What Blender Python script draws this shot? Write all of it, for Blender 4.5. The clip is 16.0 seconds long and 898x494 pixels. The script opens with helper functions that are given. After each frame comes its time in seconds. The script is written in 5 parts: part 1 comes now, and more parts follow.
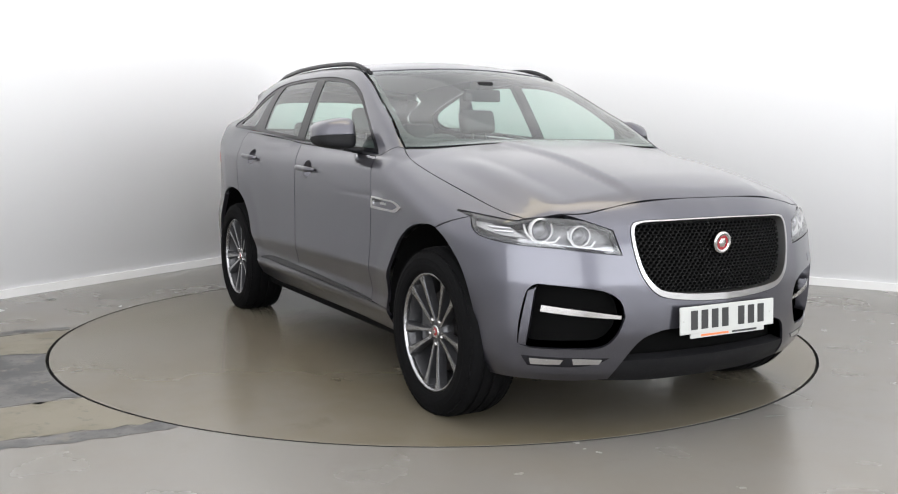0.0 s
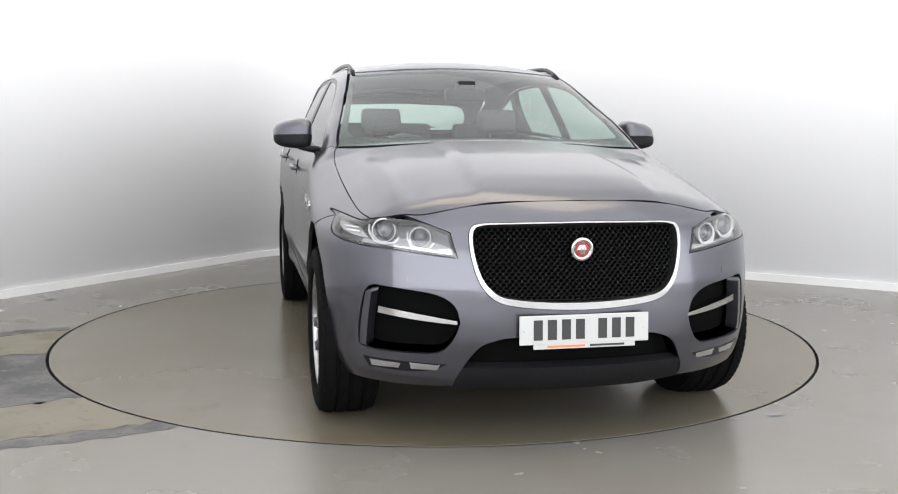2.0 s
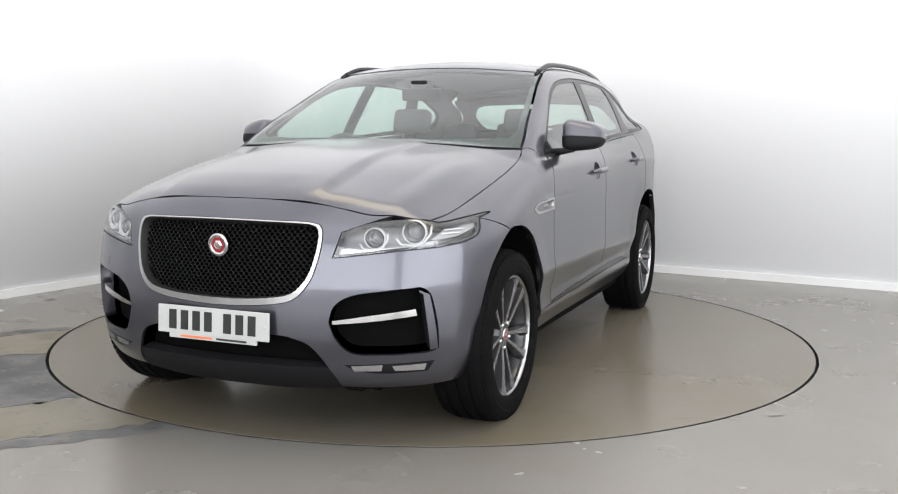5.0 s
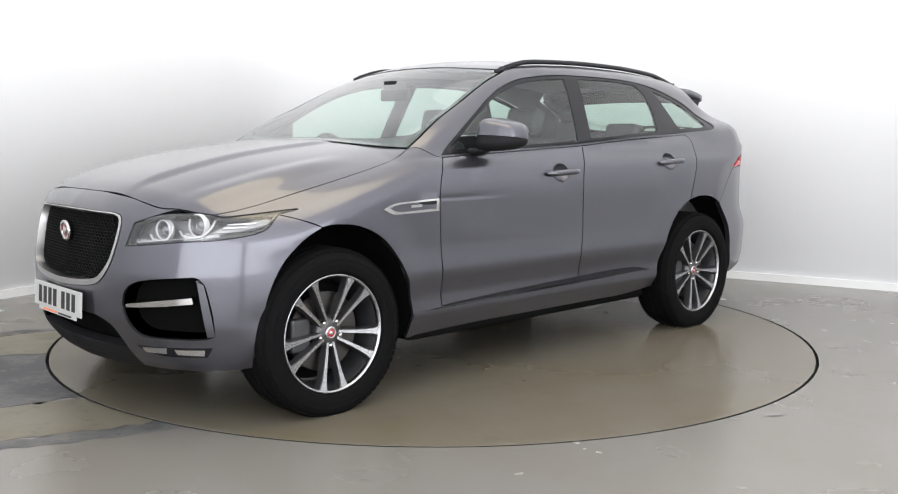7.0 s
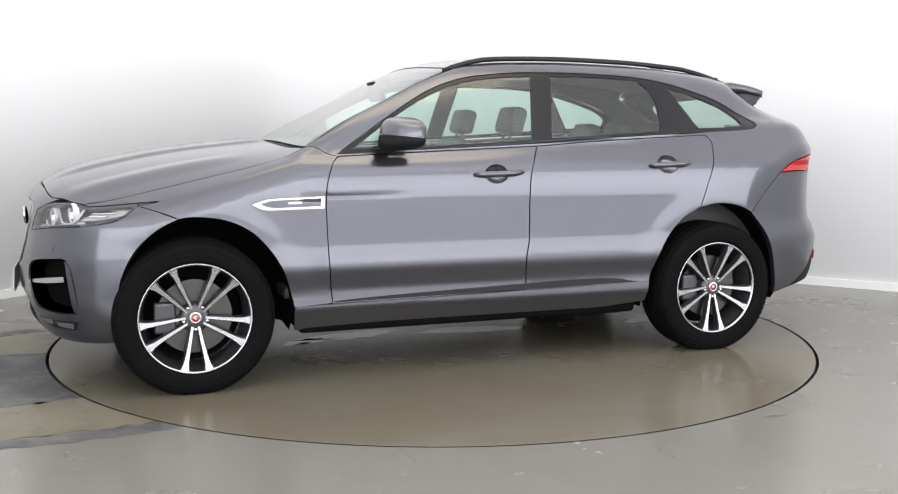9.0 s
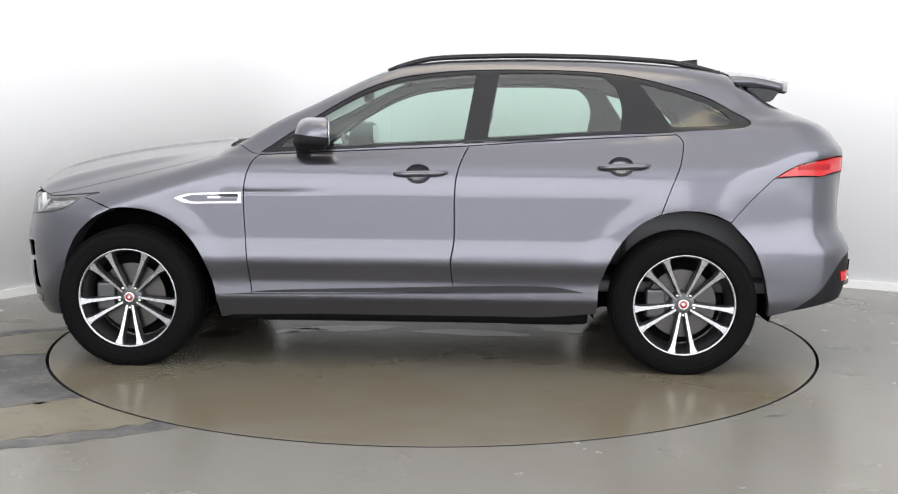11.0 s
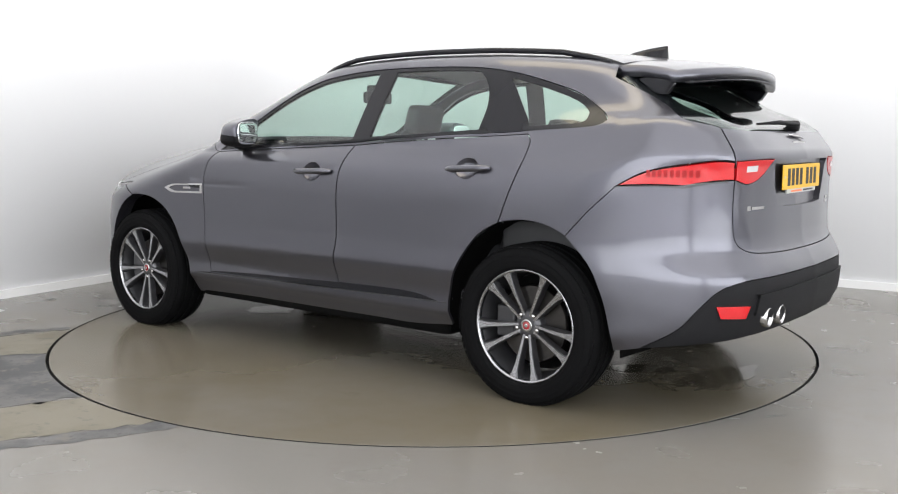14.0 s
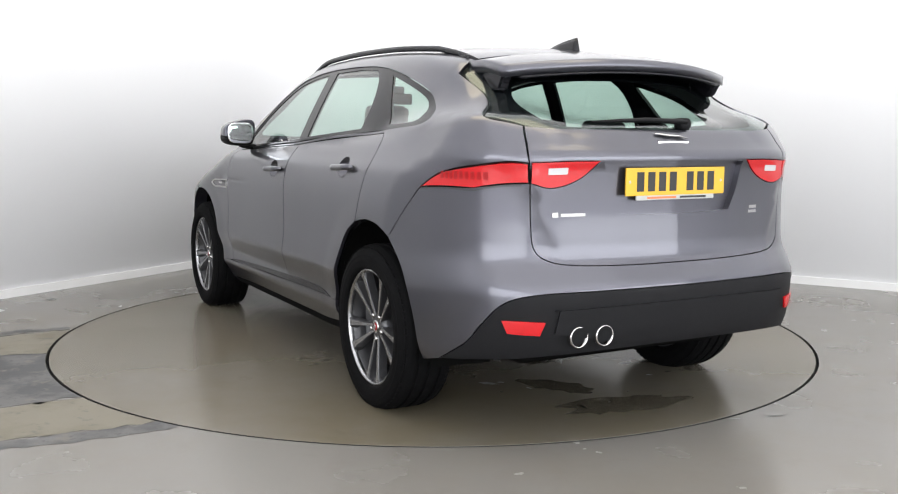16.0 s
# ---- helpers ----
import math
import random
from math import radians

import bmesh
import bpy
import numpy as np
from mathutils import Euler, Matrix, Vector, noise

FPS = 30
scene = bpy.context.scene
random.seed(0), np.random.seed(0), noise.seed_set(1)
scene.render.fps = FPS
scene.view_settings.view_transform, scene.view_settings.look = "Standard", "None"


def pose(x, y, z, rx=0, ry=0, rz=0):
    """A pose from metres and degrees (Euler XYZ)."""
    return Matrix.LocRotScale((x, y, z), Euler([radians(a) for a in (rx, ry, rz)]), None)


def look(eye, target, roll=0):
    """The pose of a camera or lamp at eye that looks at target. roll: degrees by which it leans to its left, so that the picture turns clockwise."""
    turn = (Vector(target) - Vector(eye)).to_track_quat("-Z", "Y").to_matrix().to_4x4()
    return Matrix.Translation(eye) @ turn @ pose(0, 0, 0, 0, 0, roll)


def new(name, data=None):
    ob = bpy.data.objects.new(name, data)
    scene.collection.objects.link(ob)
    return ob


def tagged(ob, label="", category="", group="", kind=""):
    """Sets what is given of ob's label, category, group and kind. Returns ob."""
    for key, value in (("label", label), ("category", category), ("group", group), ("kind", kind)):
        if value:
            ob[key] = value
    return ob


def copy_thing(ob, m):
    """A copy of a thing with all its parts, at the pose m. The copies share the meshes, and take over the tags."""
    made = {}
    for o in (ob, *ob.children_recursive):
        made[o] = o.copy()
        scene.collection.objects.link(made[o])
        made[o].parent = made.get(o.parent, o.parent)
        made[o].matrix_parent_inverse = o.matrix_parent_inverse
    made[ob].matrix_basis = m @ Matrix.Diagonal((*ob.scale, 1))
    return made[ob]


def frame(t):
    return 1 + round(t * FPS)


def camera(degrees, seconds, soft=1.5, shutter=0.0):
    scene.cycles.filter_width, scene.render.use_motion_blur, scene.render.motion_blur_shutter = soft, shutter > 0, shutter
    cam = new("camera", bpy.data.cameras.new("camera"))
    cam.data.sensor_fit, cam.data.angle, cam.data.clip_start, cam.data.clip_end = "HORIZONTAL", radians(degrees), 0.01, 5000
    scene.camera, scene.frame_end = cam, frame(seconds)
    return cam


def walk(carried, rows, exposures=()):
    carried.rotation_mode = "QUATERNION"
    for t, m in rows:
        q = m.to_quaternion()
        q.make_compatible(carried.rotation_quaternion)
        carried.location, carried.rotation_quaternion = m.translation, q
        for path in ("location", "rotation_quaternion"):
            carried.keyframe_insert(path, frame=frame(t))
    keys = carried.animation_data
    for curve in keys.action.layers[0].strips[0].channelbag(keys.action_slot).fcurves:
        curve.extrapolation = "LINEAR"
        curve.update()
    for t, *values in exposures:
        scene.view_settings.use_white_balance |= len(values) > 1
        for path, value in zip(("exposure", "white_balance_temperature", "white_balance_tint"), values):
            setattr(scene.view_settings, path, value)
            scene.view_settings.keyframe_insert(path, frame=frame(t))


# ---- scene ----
cam = camera(50.67, 16.0, soft=1.1)
CAM = pose(0, -5.8373, 1.2230, 83.144, 0, -0.846) @ pose(0, 0, 0, 0, 0, 0.362)
walk(cam, [(0.0, CAM), (16.0, CAM)])

# the turntable's turn: seconds and the car's heading in degrees
TURN = [(0.0, -61.59), (0.5, -63.34), (1.0, -66.92), (1.5, -71.87), (2.0, -78.10), (2.5, -83.83), (3.0, -90.02), (3.5, -95.79), (4.0, -101.93), (4.5, -107.68), (5.0, -113.59), (5.5, -119.51), (6.0, -125.42), (6.5, -131.33), (7.0, -137.24), (7.5, -142.84), (8.0, -148.82), (8.5, -154.39), (9.0, -160.36), (9.5, -166.10), (10.0, -171.84), (10.5, -177.57), (11.0, -183.31), (11.5, -189.05), (12.0, -195.14), (12.5, -200.72), (13.0, -206.71), (13.5, -212.43), (14.0, -218.42), (14.5, -224.15), (15.0, -230.13), (15.5, -235.79), (16.0, -241.99)]
PIVOT = (-0.1073, -0.0875)  # the turntable's axis, from the middle between the car's axles
RING = 2.238

# ---- light ----
world = bpy.data.worlds.new("world")
world.use_nodes = True
world.node_tree.nodes["Background"].inputs[0].default_value = (.9, .93, 1, 1)
world.node_tree.nodes["Background"].inputs[1].default_value = 0.02
scene.world = world
scene.view_settings.exposure = 0.95


def unseen_lamp(x, y, z, sx, sy, watts, turn=0.0, colour=(1, 1, 1)):
    data = bpy.data.lights.new("unseen_lamp", "AREA")
    data.shape, data.size, data.size_y, data.energy, data.color = "RECTANGLE", sx, sy, watts, colour
    ob = new("unseen_lamp", data)
    ob.matrix_world = pose(x, y, z, 0, 0, turn)
    return ob


# unseen overhead light, layout assumed: a wide panel, brighter in its middle, and a warm strip
WALL_TURN = 58.9
LU = Vector((math.cos(radians(WALL_TURN)), math.sin(radians(WALL_TURN)), 0))
LV = Vector((LU.y, -LU.x, 0))
MID = Vector((2.1, -8.0, 0))
unseen_lamp(1.6, -6.4, 5.44, 17.6, 17.6, 540, WALL_TURN, (.975, .975, .995))
unseen_lamp(MID.x, MID.y, 5.40, 11.0, 11.0, 150, WALL_TURN, (.965, .97, .995))
unseen_lamp(.6, -1.2, 5.36, 5.0, 1.6, 34, WALL_TURN - 90, (1, .84, .50))
# large fill panels added behind the camera, out of view, to even out the walls
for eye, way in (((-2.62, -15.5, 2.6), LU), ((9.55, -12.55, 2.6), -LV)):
    band = unseen_lamp(0, 0, 0, 15.5, 4.6, 520, 0, (.93, .96, 1))
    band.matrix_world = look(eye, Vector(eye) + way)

# ---- materials ----
def material(name, colour, rough=.5, metal=0.0, noise_scale=0.0, noise_amount=0.0, bump=0.0, bump_scale=200.0, coat=0.0, **more):
    m = bpy.data.materials.new(name)
    m.use_nodes = True
    n, links = m.node_tree.nodes, m.node_tree.links
    b = n["Principled BSDF"]
    b.inputs["Base Color"].default_value = (*colour, 1)
    b.inputs["Roughness"].default_value = rough
    b.inputs["Metallic"].default_value = metal
    b.inputs["Coat Weight"].default_value = coat
    b.inputs["Coat Roughness"].default_value = .03
    for key, value in more.items():
        b.inputs[key.replace("_", " ")].default_value = value
    if noise_amount:
        co = n.new("ShaderNodeTexCoord")
        t = n.new("ShaderNodeTexNoise")
        t.inputs["Scale"].default_value, t.inputs["Detail"].default_value = noise_scale, 6
        ramp = n.new("ShaderNodeMapRange")
        ramp.inputs["To Min"].default_value, ramp.inputs["To Max"].default_value = 1 - noise_amount, 1 + noise_amount
        mix = n.new("ShaderNodeMix")
        mix.data_type, mix.blend_type = "RGBA", "MULTIPLY"
        mix.inputs[0].default_value = 1
        mix.inputs[6].default_value = (*colour, 1)
        links.new(co.outputs["Object"], t.inputs["Vector"])
        links.new(t.outputs["Fac"], ramp.inputs["Value"])
        links.new(ramp.outputs[0], mix.inputs[7])
        links.new(mix.outputs[2], b.inputs["Base Color"])
        rr = n.new("ShaderNodeMapRange")
        rr.inputs["To Min"].default_value, rr.inputs["To Max"].default_value = rough * .85, min(1, rough * 1.15)
        links.new(t.outputs["Fac"], rr.inputs["Value"])
        links.new(rr.outputs[0], b.inputs["Roughness"])
    if bump:
        co = n.new("ShaderNodeTexCoord")
        t = n.new("ShaderNodeTexNoise")
        t.inputs["Scale"].default_value, t.inputs["Detail"].default_value = bump_scale, 4
        bp = n.new("ShaderNodeBump")
        bp.inputs["Strength"].default_value, bp.inputs["Distance"].default_value = bump, .002
        links.new(co.outputs["Object"], t.inputs["Vector"])
        links.new(t.outputs["Fac"], bp.inputs["Height"])
        links.new(bp.outputs[0], b.inputs["Normal"])
    return m


def glass(name, tint, gloss_rough=.0):
    """A thin pane: tinted see-through with a Fresnel gloss."""
    m = bpy.data.materials.new(name)
    m.use_nodes = True
    n, links = m.node_tree.nodes, m.node_tree.links
    n.remove(n["Principled BSDF"])
    out = n["Material Output"]
    clear, shine, mix, weight, power, single, twice, more, gain = (n.new("ShaderNode" + k) for k in ("BsdfTransparent", "BsdfGlossy", "MixShader", "LayerWeight", "Math", "Math", "Math", "Math", "Math"))
    clear.inputs[0].default_value = (*tint, 1)
    shine.inputs["Roughness"].default_value = gloss_rough
    weight.inputs["Blend"].default_value = .5
    power.operation, single.operation, twice.operation, more.operation, gain.operation = "POWER", "MULTIPLY_ADD", "MULTIPLY", "ADD", "DIVIDE"
    power.inputs[1].default_value = 5.0
    single.inputs[1].default_value, single.inputs[2].default_value = .96, .04
    twice.inputs[1].default_value, more.inputs[1].default_value = 2.0, 1.0
    links.new(weight.outputs["Facing"], power.inputs[0])
    links.new(power.outputs[0], single.inputs[0])
    links.new(single.outputs[0], twice.inputs[0])
    links.new(single.outputs[0], more.inputs[0])
    links.new(twice.outputs[0], gain.inputs[0])
    links.new(more.outputs[0], gain.inputs[1])
    links.new(gain.outputs[0], mix.inputs[0])
    links.new(clear.outputs[0], mix.inputs[1])
    links.new(shine.outputs[0], mix.inputs[2])
    links.new(mix.outputs[0], out.inputs["Surface"])
    return m


PAINT = material("grey_metallic_paint", (.088, .087, .103), .29, .85, 900, .05, coat=.7, Coat_Roughness=.06)
BLACK_GLOSS = material("gloss_black_trim", (.008, .008, .010), .22, Specular_IOR_Level=.25)
BLACK_PLASTIC = material("grained_black_plastic", (.009, .009, .010), .6, 0, 60, .12, .25, 900, Specular_IOR_Level=.14)
# black plastic, darkened further so its colour holds the shade of recesses
BLACK_DARK = material("shaded_cavity_plastic", (.004, .004, .004), .9, 0, 40, .2, Specular_IOR_Level=.03)
RUBBER = material("tyre_rubber", (.004, .004, .0043), .8, 0, 35, .18, .2, 500, Specular_IOR_Level=.06)
CHROME = material("satin_chrome", (.48, .47, .46), .16, 1.0, 300, .04)
SATIN = material("brushed_satin_metal", (.40, .395, .39), .30, 1.0, 500, .06)
ALLOY = material("machined_alloy", (.38, .38, .39), .27, 1.0, 400, .05)
ALLOY_DARK = material("dark_grey_alloy_paint", (.045, .045, .048), .38, .5, 200, .06, coat=.4)
DISC = material("brake_disc_steel", (.07, .066, .063), .38, 1.0, 90, .15)
GLASS = glass("tinted_glass", (.74, .885, .82))
LENS = glass("clear_lens", (.96, .965, .97))
LAMP_WHITE = material("lamp_reflector", (.62, .62, .64), .16, 1.0)
LAMP_PEARL = material("pearl_light_guide", (.48, .48, .48), .25, 0, coat=.5)
LAMP_GREY = material("lamp_housing_grey", (.12, .12, .125), .32, .5, 80, .1)
RED = material("red_lamp_plastic", (.46, .006, .009), .22, 0, 60, .08, coat=.2)
RED_DARK = material("deep_red_lamp_plastic", (.28, .004, .005), .3, 0, 60, .1, Specular_IOR_Level=.2)
PLATE_WHITE = material("reflective_white_plate", (.40, .405, .39), .45, 0, 300, .03)
PLATE_YELLOW = material("reflective_yellow_plate", (.62, .36, .02), .45, 0, 300, .04)
INK = material("black_plate_ink", (.012, .012, .012), .5)
ORANGE = material("orange_print", (.75, .16, .05), .5)
LEATHER = material("black_leather", (.028, .028, .030), .48, 0, 40, .15, .2, 300)
TRIM = material("dark_grey_cabin_trim", (.05, .05, .052), .6, 0, 40, .12, .2, 400)
LINING = material("pale_grey_headlining", (.30, .29, .27), .9, 0, 60, .06)
MIRROR = material("mirror_glass", (.85, .87, .88), .02, 1.0)
BADGE_RED = material("red_enamel", (.25, .012, .018), .2, 0, coat=.8)
WHITE_WALL = material("matt_white_wall_paint", (.86, .86, .87), .85, 0, 1.1, .012, .06, 60)
SKIRT = material("white_gloss_skirting", (.62, .62, .62), .5, 0, 4, .04)
CEILING = material("white_ceiling_paint", (.72, .72, .72), .9, 0, 2, .03)


def floor_material(name, base, rough, stains, spec=.5):
    m = material(name, base, rough, Specular_IOR_Level=spec)
    n, links = m.node_tree.nodes, m.node_tree.links
    b = n["Principled BSDF"]
    co = n.new("ShaderNodeTexCoord")
    layers = []
    for scale, detail, lo, hi, dark in stains:
        t = n.new("ShaderNodeTexNoise")
        t.inputs["Scale"].default_value, t.inputs["Detail"].default_value, t.inputs["Roughness"].default_value = scale, detail, .62
        links.new(co.outputs["Object"], t.inputs["Vector"])
        r = n.new("ShaderNodeMapRange")
        r.inputs["From Min"].default_value, r.inputs["From Max"].default_value = lo, hi
        links.new(t.outputs["Fac"], r.inputs["Value"])
        layers.append((r, dark))
    last = None
    for r, dark in layers:
        mix = n.new("ShaderNodeMix")
        mix.data_type = "RGBA"
        mix.inputs[7].default_value = (*dark, 1)
        if last is None:
            mix.inputs[6].default_value = (*base, 1)
        else:
            links.new(last.outputs[2], mix.inputs[6])
        links.new(r.outputs[0], mix.inputs[0])
        last = mix
    links.new(last.outputs[2], b.inputs["Base Color"])
    t = n.new("ShaderNodeTexNoise")
    t.inputs["Scale"].default_value, t.inputs["Detail"].default_value = 2.3, 8
    links.new(co.outputs["Object"], t.inputs["Vector"])
    r = n.new("ShaderNodeMapRange")
    r.inputs["From Min"].default_value, r.inputs["From Max"].default_value = .3, .7
    r.inputs["To Min"].default_value, r.inputs["To Max"].default_value = rough * .94, rough * 1.08
    links.new(t.outputs["Fac"], r.inputs["Value"])
    links.new(r.outputs[0], b.inputs["Roughness"])
    f = n.new("ShaderNodeTexNoise")
    f.inputs["Scale"].default_value, f.inputs["Detail"].default_value = 140, 3
    links.new(co.outputs["Object"], f.inputs["Vector"])
    bp = n.new("ShaderNodeBump")
    bp.inputs["Strength"].default_value, bp.inputs["Distance"].default_value = (.005 if rough > .15 else 0), .002
    links.new(f.outputs["Fac"], bp.inputs["Height"])
    links.new(bp.outputs[0], b.inputs["Normal"])
    return m


FLOOR = floor_material("sealed_grey_floor_paint", (0.165, 0.157, 0.144), .26, [(.9, 5, .45, .85, (0.154, 0.138, 0.113)), (3.5, 8, .58, .95, (0.139, 0.129, 0.113))])
DISC_TOP = floor_material("turntable_floor_paint", (.142, .130, .108), .22, [(.6, 5, .36, .70, (.118, .099, .064)), (2.6, 9, .62, .80, (.102, .088, .062))])
BARE = floor_material("scuffed_dark_grey_paint", (0.107, 0.105, 0.103), .50, [(3.5, 9, .44, .54, (0.060, 0.061, 0.062)), (9.0, 9, .57, .66, (0.137, 0.127, 0.111)), (30, 6, .56, .68, (0.047, 0.047, 0.047))], .3)
TAN = floor_material("worn_tan_floor", (0.159, 0.143, 0.108), .40, [(3.0, 9, .46, .60, (0.127, 0.112, 0.078)), (12.0, 8, .58, .68, (0.081, 0.075, 0.062))], .4)
WET = floor_material("damp_dark_patch", (.084, .074, .055), .10, [(9, 6, .55, .7, (.11, .10, .08))])
SPLASH = floor_material("dried_pale_splash", (.17, .166, .158), .4, [(9, 6, .5, .7, (.12, .116, .108))])
# shade of the ring gap, put into the colour of its walls and pit
GAP = material("ring_gap_shade", (.006, .006, .006), .8)
GRILLE_BLACK = material("grille_black_plastic", (.004, .004, .004), .6, Specular_IOR_Level=.14)
LAMP_MILK = material("frosted_indicator", (.30, .30, .30), .35, 0, 200, .1, coat=.4)


# ---- helpers for meshes ----
def part(name, bm, mat, parent=None, label="", smooth=False):
    me = bpy.data.meshes.new(name)
    bm.to_mesh(me)
    bm.free()
    me.materials.append(mat)
    if smooth:
        for p in me.polygons:
            p.use_smooth = True
    ob = new(name, me)
    ob.parent = parent
    if label:
        tagged(ob, label)
    return ob


def box(bm, x0, x1, y0, y1, z0, z1, m=None):
    r = bmesh.ops.create_cube(bm, size=1)["verts"]
    for v in r:
        v.co = Vector((x0 + (v.co.x + .5) * (x1 - x0), y0 + (v.co.y + .5) * (y1 - y0), z0 + (v.co.z + .5) * (z1 - z0)))
        if m is not None:
            v.co = m @ v.co
    return r


def soft_box(bm, x0, x1, y0, y1, z0, z1, r=.02, n=3, m=None):
    b2 = bmesh.new()
    box(b2, x0, x1, y0, y1, z0, z1)
    bmesh.ops.bevel(b2, geom=b2.edges[:], offset=r, segments=n, affect="EDGES", profile=.6)
    if m is not None:
        bmesh.ops.transform(b2, matrix=m, verts=b2.verts)
    add(bm, b2)


def add(bm, other):
    me = bpy.data.meshes.new("tmp")
    other.to_mesh(me)
    other.free()
    bm.from_mesh(me)
    bpy.data.meshes.remove(me)


def lathe(bm, profile, segments=48, m=None, close=False):
    """Turns a profile of (radius, height) round the y axis (height along +y)."""
    rings = []
    for r, h in profile:
        ring = []
        for i in range(segments):
            a = 2 * math.pi * i / segments
            co = Vector((r * math.cos(a), h, r * math.sin(a)))
            ring.append(bm.verts.new(m @ co if m else co))
        rings.append(ring)
    pairs = list(zip(rings, rings[1:])) + ([(rings[-1], rings[0])] if close else [])
    for a, b in pairs:
        for i in range(segments):
            j = (i + 1) % segments
            bm.faces.new((a[i], a[j], b[j], b[i]))
    return rings


def tube(bm, points, radius, sides=8, flat=1.0, up=(0, 0, 1), ends=True):
    """A bar along points; radius may be a list; flat squeezes it along up."""
    rings = []
    pts = [Vector(p) for p in points]
    for i, p in enumerate(pts):
        d = (pts[min(i + 1, len(pts) - 1)] - pts[max(i - 1, 0)]).normalized()
        s = d.cross(Vector(up))
        s = s.normalized() if s.length > 1e-6 else Vector((1, 0, 0))
        u = s.cross(d)
        r = radius[i] if isinstance(radius, (list, tuple)) else radius
        rings.append([bm.verts.new(p + s * r * math.cos(a) + u * r * flat * math.sin(a)) for a in (2 * math.pi * k / sides for k in range(sides))])
    for a, b in zip(rings, rings[1:]):
        for k in range(sides):
            bm.faces.new((a[k], a[(k + 1) % sides], b[(k + 1) % sides], b[k]))
    if ends:
        bm.faces.new(rings[0][::-1])
        bm.faces.new(rings[-1])


def prism(bm, outline, z0, z1, m=None):
    """An upright prism on a flat outline of (x, y)."""
    lo = [bm.verts.new(Vector((x, y, z0))) for x, y in outline]
    hi = [bm.verts.new(Vector((x, y, z1))) for x, y in outline]
    n = len(lo)
    for i in range(n):
        bm.faces.new((lo[i], lo[(i + 1) % n], hi[(i + 1) % n], hi[i]))
    bm.faces.new(hi)
    bm.faces.new(lo[::-1])
    if m is not None:
        for v in lo + hi:
            v.co = m @ v.co
    bmesh.ops.recalc_face_normals(bm, faces=bm.faces[:])


# ---- the studio: a white corner with a rounded angle, a painted floor and a turntable ----
U = Vector((.5166, .8562, 0))
V = Vector((.8562, -.5166, 0))
CORNER = Vector((-1.13, 4.41, 0))
SIZE, HEIGHT, ROUND = 18.0, 5.5, 1.3


def plan(a, b):
    """A place a metres from the corner along the one wall and b along the other."""
    return CORNER - U * a + V * b


def wall_line():
    pts = [plan(SIZE, 0)]
    for i in range(17):
        q = math.pi / 2 * i / 16
        pts.append(plan(ROUND * (1 - math.sin(q)), ROUND * (1 - math.cos(q))))
    return pts + [plan(0, SIZE)]


def wall_strip(name, pts, inner, outer, z0, z1, mat, label):
    bm = bmesh.new()
    mid = plan(SIZE / 2, SIZE / 2)
    rows = []
    for i, p in enumerate(pts):
        d = (pts[min(i + 1, len(pts) - 1)] - pts[max(i - 1, 0)]).normalized()
        nrm = Vector((-d.y, d.x, 0))
        if nrm.dot(mid - p) < 0:
            nrm = -nrm
        rows.append([bm.verts.new(p + nrm * o + Vector((0, 0, z))) for o, z in ((inner, z0), (inner, z1), (outer, z1), (outer, z0))])
    for a, b in zip(rows, rows[1:]):
        for k in range(4):
            bm.faces.new((a[k], a[(k + 1) % 4], b[(k + 1) % 4], b[k]))
    bm.faces.new(rows[0])
    bm.faces.new(rows[-1][::-1])
    bmesh.ops.recalc_face_normals(bm, faces=bm.faces[:])
    ob = part(name, bm, mat)
    for p in ob.data.polygons:
        p.use_smooth = len(pts) > 2 and z1 > 1 and abs(p.normal.z) < .5
    return tagged(ob, label, kind="structure")


wall_strip("wall_north", wall_line(), 0, -.15, 0, HEIGHT, WHITE_WALL, "smooth white studio wall with a rounded corner")
wall_strip("wall_west", [plan(SIZE, 0), plan(SIZE, SIZE)], 0, -.15, 0, HEIGHT, WHITE_WALL, "plain white wall behind the turntable studio")
wall_strip("wall_east", [plan(SIZE, SIZE), plan(0, SIZE)], 0, -.15, 0, HEIGHT, WHITE_WALL, "plain white wall closing the studio")
wall_strip("baseboard", wall_line(), .016, 0, 0, .062, SKIRT, "low white painted skirting board along the wall")

bm = bmesh.new()
vs = [bm.verts.new(plan(a, b) + Vector((0, 0, HEIGHT))) for a, b in ((-.2, -.2), (SIZE + .2, -.2), (SIZE + .2, SIZE + .2), (-.2, SIZE + .2))]
f0 = bm.faces.new(vs)
r = bmesh.ops.extrude_face_region(bm, geom=[f0])
for v in r["geom"]:
    if isinstance(v, bmesh.types.BMVert):
        v.co.z += .2
bmesh.ops.recalc_face_normals(bm, faces=bm.faces[:])
tagged(part("ceiling", bm, CEILING), "plain white studio ceiling", kind="structure")

